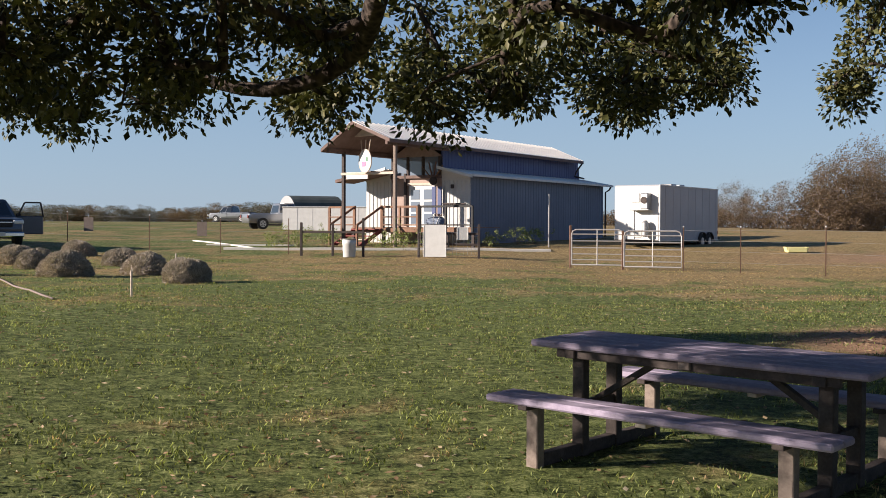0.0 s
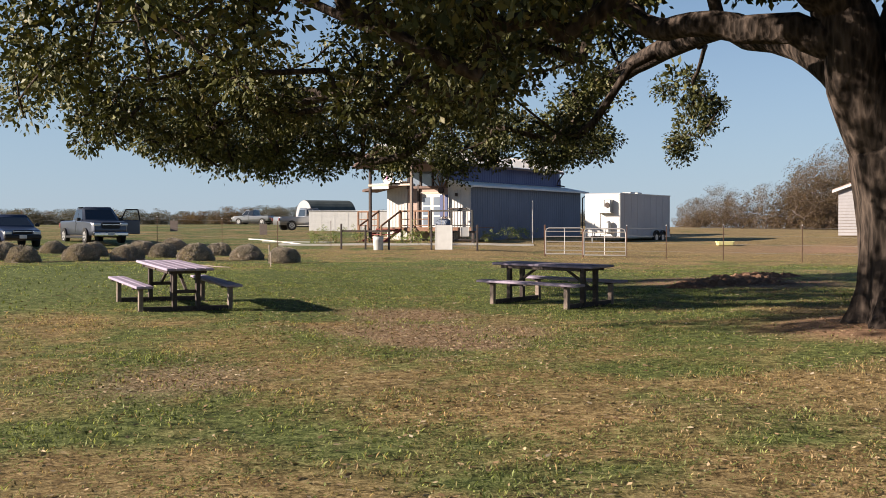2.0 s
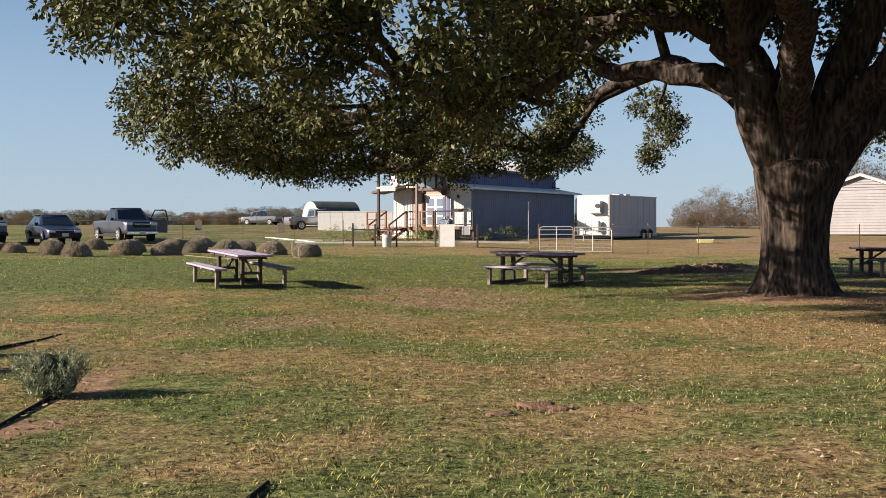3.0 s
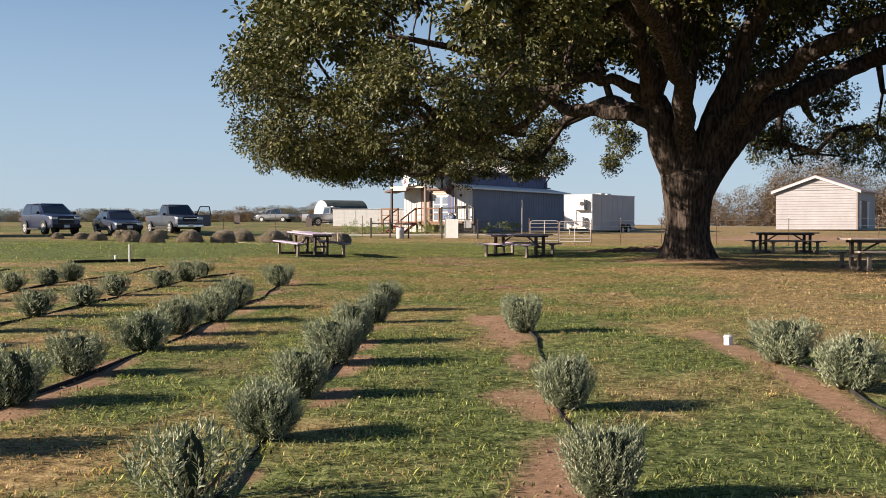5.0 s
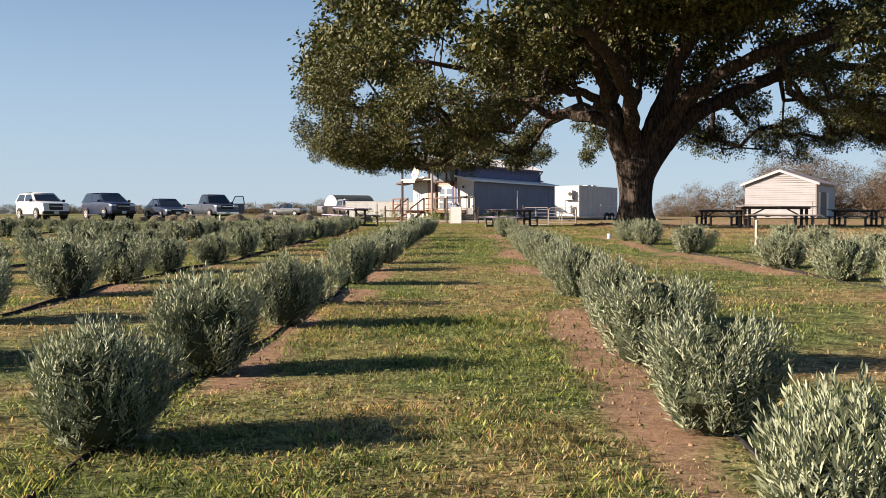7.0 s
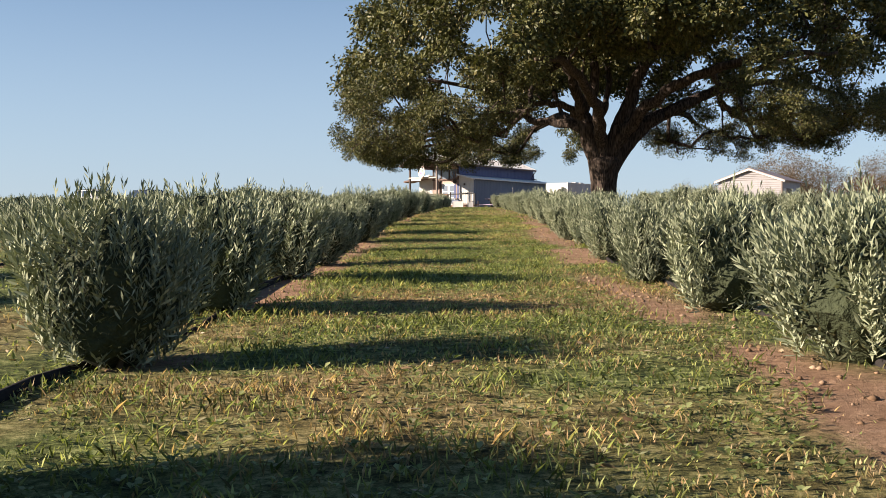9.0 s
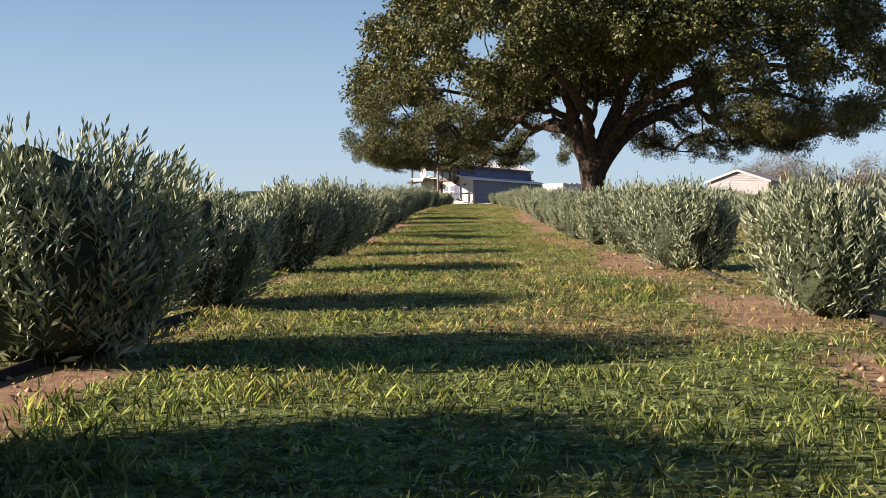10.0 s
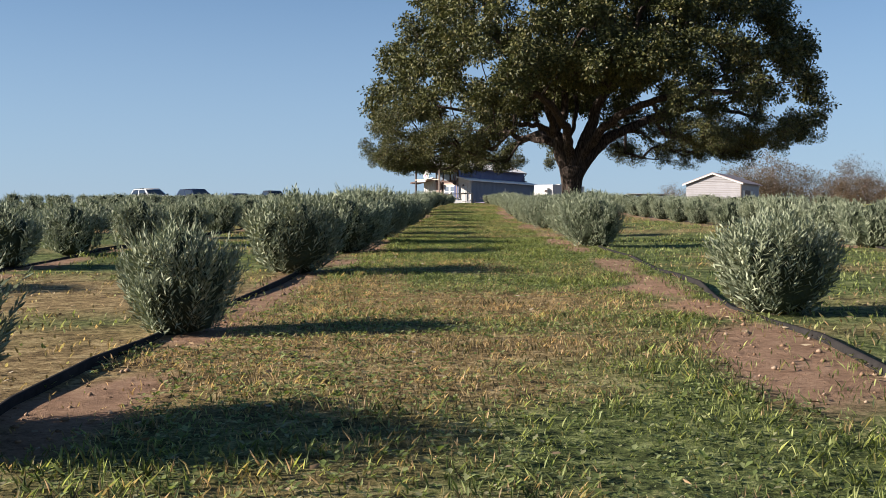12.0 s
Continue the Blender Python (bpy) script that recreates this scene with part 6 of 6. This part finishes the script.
yard = [(-5.75, 46.2, 1.35), (-4.45, 46.0, 1.3), (-3.2, 45.8, 1.55), (0.1, 45.2, 1.35), (1.45, 45.1, 1.35)]
for x, y, h in yard:
    fence_post(x, y, h)
fence_post(-0.95, 45.35, 2.1)
for (x0, y0, h0), (x1, y1, h1), hs in ((yard[0], yard[1], (0.98,)), (yard[1], yard[2], (0.98,)), (yard[3], yard[4], (0.98, 0.55))):
    for hh in hs:
        r = thing("fence_rail", Matrix(), "brown timber fence rail between posts", "fence rail", "timber fence rails")
        part("bar", beam((x0, y0, G(x0, y0) + hh), (x1, y1, G(x1, y1) + hh), 0.05, 0.09, 0.006), M_DARKWOOD, r)


for x0, x1, yy in ((0.1, 1.45, 45.14), (-0.95, 0.1, 45.3)):
    f = thing("mesh_fence", Matrix.Translation((x0, yy, G(x0, yy) + 0.1)), "square wire mesh between the fence posts", "fence")
    part("mesh", mesh_panel(x1 - x0, 0.9, 0.15, 0.005, (0, 0, 0)), M_GREYMETAL, f)
    part("edge_wire", tube([(0, 0, 0.9), (x1 - x0, 0, 0.9)], 0.008, 5), M_GREYMETAL, f)


def board_sign(x, y, z, w, h, label, turn=0):
    s = thing("board_sign", Matrix.Translation((x, y, z)) @ Matrix.Rotation(radians(turn), 4, "Z"), label, "sign")
    part("panel", box(0, 0, h / 2, w, 0.03, h, 0.006), M_WHITE, s)
    for k in (-1, 1):
        part("edge_strip", box(k * (w / 2 - 0.02), -0.02, h / 2, 0.03, 0.015, h - 0.02, 0.003), M_WHITE, s)
    return s


board_sign(-0.3, 45.18, G(-0.3, 45.2) + 0.02, 0.92, 1.28, "blank white board standing against a fence post", -10)
board_sign(0.8, 45.05, G(0.8, 45) + 0.72, 0.46, 0.5, "small white sheet tied to the fence rail")


def drum(x, y):
    d = thing("trash_can", stand(x, y), "pale dented metal trash can standing on the grass", "trash can")
    part("body", tube([(0, 0, 0.0), (0, 0, 0.02), (0, 0, 0.24), (0, 0, 0.26), (0, 0, 0.5), (0, 0, 0.52), (0, 0, 0.72)], [0.24, 0.25, 0.255, 0.265, 0.265, 0.275, 0.28], 24), M_DRUM, d, "", True)
    part("rim", tube([(0.285 * math.cos(a * math.pi / 12), 0.285 * math.sin(a * math.pi / 12), 0.73) for a in range(25)], 0.016, 6), M_GREYMETAL, d)
    part("liner", tube([(0, 0, 0.66), (0, 0, 0.735)], [0.26, 0.27], 24), M_BLACK, d)


drum(-3.75, 45.6)


def metal_gate(x, y, turn, w):
    g = thing("metal_gate", stand(x, y) @ Matrix.Rotation(radians(turn), 4, "Z"), "galvanised tubular farm gate panel", "gate", "gate panels")
    h = 1.36
    r = 0.16
    frame_pts = [(0.0, 0, 0.12), (0, 0, h - r), (r * .3, 0, h - r * .3), (r, 0, h), (w - r, 0, h), (w - r * .3, 0, h - r * .3), (w, 0, h - r), (w, 0, 0.12), (0, 0, 0.12)]
    part("gate_frame", tube(frame_pts, 0.028, 8), M_GALV, g)
    for z in (0.3, 0.5, 0.72, 0.96, 1.2):
        part("gate_rail", tube([(0, 0, z), (w, 0, z)], 0.02, 6), M_GALV, g)
    part("gate_stile", tube([(w / 2, 0, 0.12), (w / 2, 0, h)], 0.02, 6), M_GALV, g)
    return g


metal_gate(4.58, 40.2, -22, 1.85)
metal_gate(6.32, 39.45, -24, 2.0)
fence_post(4.54, 40.25, 1.5, "round rusty steel gate post", M_RUST, 0.08, "steel posts")
fence_post(6.28, 39.5, 1.35, "round rusty steel gate post", M_RUST, 0.08, "steel posts")


def t_post(x, y, h=1.35, mat=None, label="thin rusty steel fence post"):
    p = thing("steel_post", stand(x, y), label, "fence post", "steel posts")
    bm = box(0, 0, h / 2 - 0.1, 0.035, 0.01, h + 0.2)
    box(0, 0.014, h / 2 - 0.1, 0.01, 0.03, h + 0.2, 0, None, bm)
    part("shaft", bm, mat or M_RUST, p)
    part("tip", box(0, 0, h + 0.02, 0.045, 0.03, 0.05, 0.006), M_WHITE, p)
    return p


wire_line = [(8.2, 38.6), (9.7, 36.9), (11.7, 34.6), (14.2, 31.8), (17.2, 28.6), (20.6, 25.2)]
for x, y in wire_line:
    t_post(x, y, 1.5)
left_line = [(-6.4, 47.2), (-9.4, 48.0), (-12.6, 48.8), (-16.4, 49.6), (-20.5, 53.0), (-26, 55)]
for x, y in left_line:
    t_post(x, y, 1.5)


def wires(line, heights, name="fence_wire"):
    for (x0, y0), (x1, y1) in zip(line, line[1:]):
        f = thing(name, Matrix(), "thin strands of fence wire", "fence wire", "fence wires")
        for hh in heights:
            part("strand", tube([(x0, y0, G(x0, y0) + hh), ((x0 + x1) / 2, (y0 + y1) / 2, (G(x0, y0) + G(x1, y1)) / 2 + hh - 0.02), (x1, y1, G(x1, y1) + hh)], 0.003, 4), M_GREYMETAL, f)


wires(wire_line, (0.35, 0.7, 1.05, 1.4))
wires(left_line, (0.5, 0.95, 1.4))
for x, y in ((-15.4, 49.4), (-10.2, 48.15)):
    s = thing("fence_plate", Matrix.Translation((x, y - 0.03, G(x, y) + 0.72)), "small grey plate hanging on the fence", "sign")
    part("plate", box(0, 0, 0.3, 0.42, 0.015, 0.6, 0.004), M_GREYWOOD, s)
    part("hook", box(0, 0, 0.64, 0.03, 0.02, 0.1, 0.004), M_GREYMETAL, s)


def pole(x, y, h, mat, r, label, name="marker_pole"):
    p = thing(name, stand(x, y), label, "pole")
    part("shaft", tube([(0, 0, -0.2), (0, 0, h)], r, 10), mat, p)
    part("cap", tube([(0, 0, h), (0, 0, h + 0.02)], [r * 1.15, r * .8], 10), mat, p)
    return p


pole(4.93, 52.6, 2.45, M_GALV, 0.035, "slim pale steel pole before the shop wall")
pole(9.2, 56.5, 1.9, M_GALV, 0.03, "slim pale steel pole at the shop corner")
pole(-5.6, 20.4, 0.46, M_PALEWOOD, 0.018, "short white plastic stake in the grass", "plastic_stake")
pole(-9.9, 2.05, 0.5, M_WHITE, 0.03, "short white plastic stake in the grass", "plastic_stake")
pole(4.15, -22.2, 0.42, M_PALEWOOD, 0.028, "short white plastic stake beside a lavender row", "plastic_stake")
pole(2.06, -19.05, 0.08, M_WHITE, 0.045, "white capped pipe end at a lavender row", "pipe_end")
pole(-7.2, 30.6, 0.6, M_PALEWOOD, 0.02, "short pale stake among the grey mounds", "plastic_stake")
pole(-10.4, 2.4, 0.16, M_WHITE, 0.04, "white capped pipe end at a lavender row", "pipe_end")


def slab(name, pts, wide, thick, mat, label, category):
    """A strip laid on the ground along points."""
    bm = bmesh.new()
    rows = []
    for i, (x, y) in enumerate(pts):
        z = G(x, y)
        rows.append([bm.verts.new((x, y + a, z + b)) for a, b in ((-wide / 2, -0.05), (-wide / 2, thick), (wide / 2, thick), (wide / 2, -0.05))])
    for a, b in zip(rows, rows[1:]):
        for j in range(3):
            bm.faces.new((a[j], a[j + 1], b[j + 1], b[j]))
    for r in (rows[0], rows[-1]):
        bm.faces.new(r)
    bmesh.ops.recalc_face_normals(bm, faces=bm.faces)
    ob = part(name, bm, mat, None)
    return tagged(ob, label, category, kind="structure")


slab("path", [(-9.6 + i * 0.8, 50.2 + 0.012 * i * i * 0.1) for i in range(19)], 1.0, 0.07, M_CONCRETE, "pale concrete path before the shop", "path")
slab("path", [(-12.5 + i * 0.5, 57.0 - i * 0.75) for i in range(9)], 0.5, 0.05, M_CONCRETE, "pale concrete path edging", "path")
slab("path", [(-11.0 + i * 0.6, 53.0) for i in range(8)], 0.4, 0.05, M_CONCRETE, "pale concrete path edging", "path")


def laid_pipe(a, b, r, mat, label):
    pts = [(a[0] + (b[0] - a[0]) * k, a[1] + (b[1] - a[1]) * k) for k in np.linspace(0, 1, 9)]
    p = part("laid_pipe", tube([(x, y, G(x, y) + r * 1.1) for x, y in pts], r, 8), mat, None, "", True)
    tagged(p, label, "pipe")


laid_pipe((-12.4, 31.0), (-6.6, 19.2), 0.022, M_GREYWOOD, "long pale pole lying on the grass")
laid_pipe((-11.4, 1.2), (-9.6, 2.6), 0.04, M_HOSE, "black pipe lying at the end of a row")


def small_shrub(x, y, size, seed):
    s = thing("shrub", stand(x, y), "small green shrub planted below the porch", "shrub", "porch shrubs")
    r = np.random.default_rng(seed)
    c = r.normal(0, 1, (26, 3)) * np.array([.3, .3, .16]) * size + np.array([0, 0, .34 * size])
    co, f = leaf_cloud(c, 26, 0.1 * size, 0.075, seed, 0.0)
    link_mesh("foliage", array_mesh("foliage", co, f), M_WEED, s)
    part("woody_base", stems(seed, .25 * size, .5 * size), M_LAV_STEM, s)


for i, (x, y, k) in enumerate(((-1.7, 50.6, 1.5), (-2.6, 50.9, 1.0), (-5.3, 51.6, 1.3), (-6.6, 52.0, 1.2), (-7.7, 52.3, 1.1), (2.2, 52.3, 1.0), (3.6, 54.6, 1.3), (4.6, 56.2, 1.2), (-0.6, 50.2, 0.8))):
    small_shrub(x, y, k, 200 + i)


def goods():
    """Grey bundle and cans on the deck behind the dark rail."""
    b = thing("tarp_bundle", SHOP @ Matrix.Translation((-1.0, -1.4, 0.79)), "crumpled pale tarp bundle on the deck", "bundle")
    bm = bmesh.new()
    bmesh.ops.create_icosphere(bm, subdivisions=4, radius=0.5)
    for v in bm.verts:
        k = 1 + 0.25 * noise.noise(v.co * 3) + 0.1 * noise.noise(v.co * 9)
        v.co = Vector((v.co.x * 1.1 * k, v.co.y * 0.7 * k, max(0, v.co.z * 0.6 * k + 0.2)))
    part("cloth", bm, M_BLUESIDE, b, "", True)
    part("tie", tube([(0.2 * math.cos(a) + 0.1, 0.42 * math.sin(a), 0.35 + 0.33 * math.cos(a * 2)) for a in np.linspace(0, 6.28, 20)], 0.012, 5), M_WHITE, b)


goods()


def yellow_feeder():
    f = thing("feed_trough", stand(15.6, 50.0), "low pale yellow trough lying on the grass", "trough")
    part("tub", prism([(-0.42, 0), (0.42, 0), (0.5, 0.24), (0.44, 0.24), (0.36, 0.05), (-0.36, 0.05), (-0.44, 0.24), (-0.5, 0.24)], -0.22, 0.22), M_YELLOW, f)
    for y in (-0.22, 0.22):
        part("end_wall", box(0, y, 0.12, 0.84, 0.03, 0.22, 0.01), M_YELLOW, f)


yellow_feeder()


def clods():
    r = random.Random(12)
    for x, y, k in ((-0.08, -10.75, 0.08), (0.24, -10.4, 0.11), (0.40, -10.5, 0.07), (0.98, -10.5, 0.05)):
        c = thing("earth_clod", stand(x, y), "crumbly lump of pale reddish earth on the grass", "earth", "earth clods")
        bm = bmesh.new()
        bmesh.ops.create_icosphere(bm, subdivisions=3, radius=k)
        for v in bm.verts:
            f = 1 + 0.4 * noise.noise(v.co * 14 + Vector((x * 7, y, 0)))
            v.co = Vector((v.co.x * 1.5 * f, v.co.y * 1.1 * f, v.co.z * 0.45 * f))
        part("lump", bm, M_EARTH, c, "", True)
        for i in range(4):
            b2 = bmesh.new()
            bmesh.ops.create_icosphere(b2, subdivisions=1, radius=k * r.uniform(.12, .25))
            a = r.uniform(0, 6.28)
            part("crumb", shifted(b2, Matrix.Translation((math.cos(a) * k * 1.7, math.sin(a) * k * 1.5, 0.01))), M_EARTH, c)


clods()


def earth_heap():
    h = thing("earth_heap", Matrix.Translation((6.4, 13.4, G(6.4, 13.4) - 0.06)), "low heap of dug reddish earth on the lawn", "earth")
    for k, (ox, oy, w, d, z) in enumerate(((0, 0, 1.5, .8, .3), (1.1, 2.4, 1.5, .7, .26), (-1.0, -.9, .9, .6, .2), (2.2, 3.8, 1.3, .7, .24), (1.2, .5, 1.0, .6, .22))):
        bm = bmesh.new()
        bmesh.ops.create_grid(bm, x_segments=34, y_segments=22, size=1)
        for v in bm.verts:
            r2 = v.co.x ** 2 + v.co.y ** 2
            x, y = v.co.x * w, v.co.y * d
            n = noise.noise(Vector((x * 2.2 + k * 5, y * 2.2, 0))) * .35 + noise.noise(Vector((x * 6, y * 6, k))) * .4 + noise.noise(Vector((x * 15, y * 15, k))) * .25
            v.co = Vector((ox + x, oy + y, (1 - r2) * z * 0.62 * (1 + n * 1.9) + oy * 0.012 - 0.02))
        part("mound", bm, M_EARTH, h)


earth_heap()


# ---- distant trees ----
def winter_tree(seed, h, wide, leaves, leafmat, label, leaf=0.38, group="distant trees", start=0.25):
    t = thing("tree", Matrix.Translation((0, 0, -300)), label, "tree", group)
    r = np.random.default_rng(seed)
    trunk = [(0, 0, -0.3), (0.1, 0, h * 0.12), (0.0, 0.1, h * 0.24)]
    n = 150
    q = np.sqrt(r.uniform(0, 1, n))
    az = r.uniform(0, 6.283, n)
    z = h * (start + (1 - start) * r.uniform(0, 1, n) * np.sqrt(np.maximum(0, 1 - q ** 2.4)))
    pts = np.stack([wide * q * np.cos(az) * (1 + .2 * np.sin(3 * az + seed)), wide * q * np.sin(az), z], 1)
    nodes, parent = [np.array(p, float) for p in trunk], [-1, 0, 1]
    hub = nodes[-1]
    for p in pts[np.argsort(np.linalg.norm(pts - hub, axis=1))]:
        a = np.array(nodes)
        d = np.linalg.norm(a - p, axis=1) + 0.2 * np.linalg.norm(a - hub, axis=1)
        d[:2] += 99
        i = int(d.argmin())
        mid = (nodes[i] + p) / 2 + r.normal(0, 0.06, 3) * np.linalg.norm(p - nodes[i]) + np.array([0, 0, .08 * np.linalg.norm(p - nodes[i])])
        nodes.append(mid)
        parent.append(i)
        nodes.append(p)
        parent.append(len(nodes) - 2)
    tips = np.ones(len(nodes)) * 0.4
    for i in range(len(nodes) - 1, 0, -1):
        tips[parent[i]] += tips[i]
    rad = np.clip(0.021 * h / 10 * np.sqrt(tips), 0.03, 0.5)
    co, f = branch_mesh(np.array(nodes), parent, rad, 3, lambda k: 4)
    tagged(link_mesh("branchwork", array_mesh("branchwork", co, f), M_TWIG, t), kind="stuff")
    part("trunk", tube(trunk, [float(rad[2]) * 1.5, float(rad[2]) * 1.1, float(rad[2])], 9), M_TWIG, t, "", True)
    co, f = leaf_cloud(pts, leaves, 0.125 * h, leaf, seed + 1, 0.1)
    tagged(link_mesh("foliage", array_mesh("foliage", co, f), leafmat, t), kind="stuff")
    return t


BARE = "tall leafless brown-grey tree at the field edge"
THICK = "low brown thicket tree at the field edge"
tall = [winter_tree(301 + i, 15.5, 8.0, 110, M_BROWN_LEAF, BARE, 0.27, start=.16) for i in range(2)]
brush = [winter_tree(321 + i, 9.5, 5.5, 46, M_BROWN_LEAF, THICK, 0.32, start=0.03) for i in range(2)]
low = [winter_tree(311 + i, 9.0, 5.5, 60, M_BROWN_LEAF if i == 1 else M_FAR_HAZY, THICK, 0.30, start=0.02) for i in range(3)]
trand = random.Random(77)


def set_tree(src, x, y, k, broad=1.0):
    ob = copy_thing(src, Matrix.Translation((x, y, G(x, y) - 0.1)) @ Matrix.Rotation(trand.uniform(0, 6.28), 4, "Z"))
    ob.scale = (k * broad * trand.uniform(.9, 1.15), k * broad * trand.uniform(.9, 1.15), k)


for x, y, k in ((80, 217, 1.12), (90, 224, 1.05), (71, 200, 0.95), (103, 216, 1.02), (112, 240, .95), (60, 232, .62), (124, 236, .9), (136, 246, .9)):
    set_tree(trand.choice(tall), x, y, k)
x = 46
while x < 175:
    set_tree(trand.choice(brush), x, trand.uniform(196, 212), (0.55 + 0.5 * float(smooth(x, 46, 66))) * trand.uniform(.85, 1.1))
    x += trand.uniform(4.0, 6)
x = -190
while x < 44:
    set_tree(trand.choice(low), x, trand.uniform(280, 310), trand.uniform(.40, .52) * (1.2 if -58 < x < -30 else 1), 1.8)
    x += trand.uniform(2.6, 4)
for x, y, k in ((-36, 285, .42),):
    set_tree(tall[0], x, y, k)
for src in (*tall, *low, *brush):
    for o in (*src.children_recursive, src):
        bpy.data.objects.remove(o)
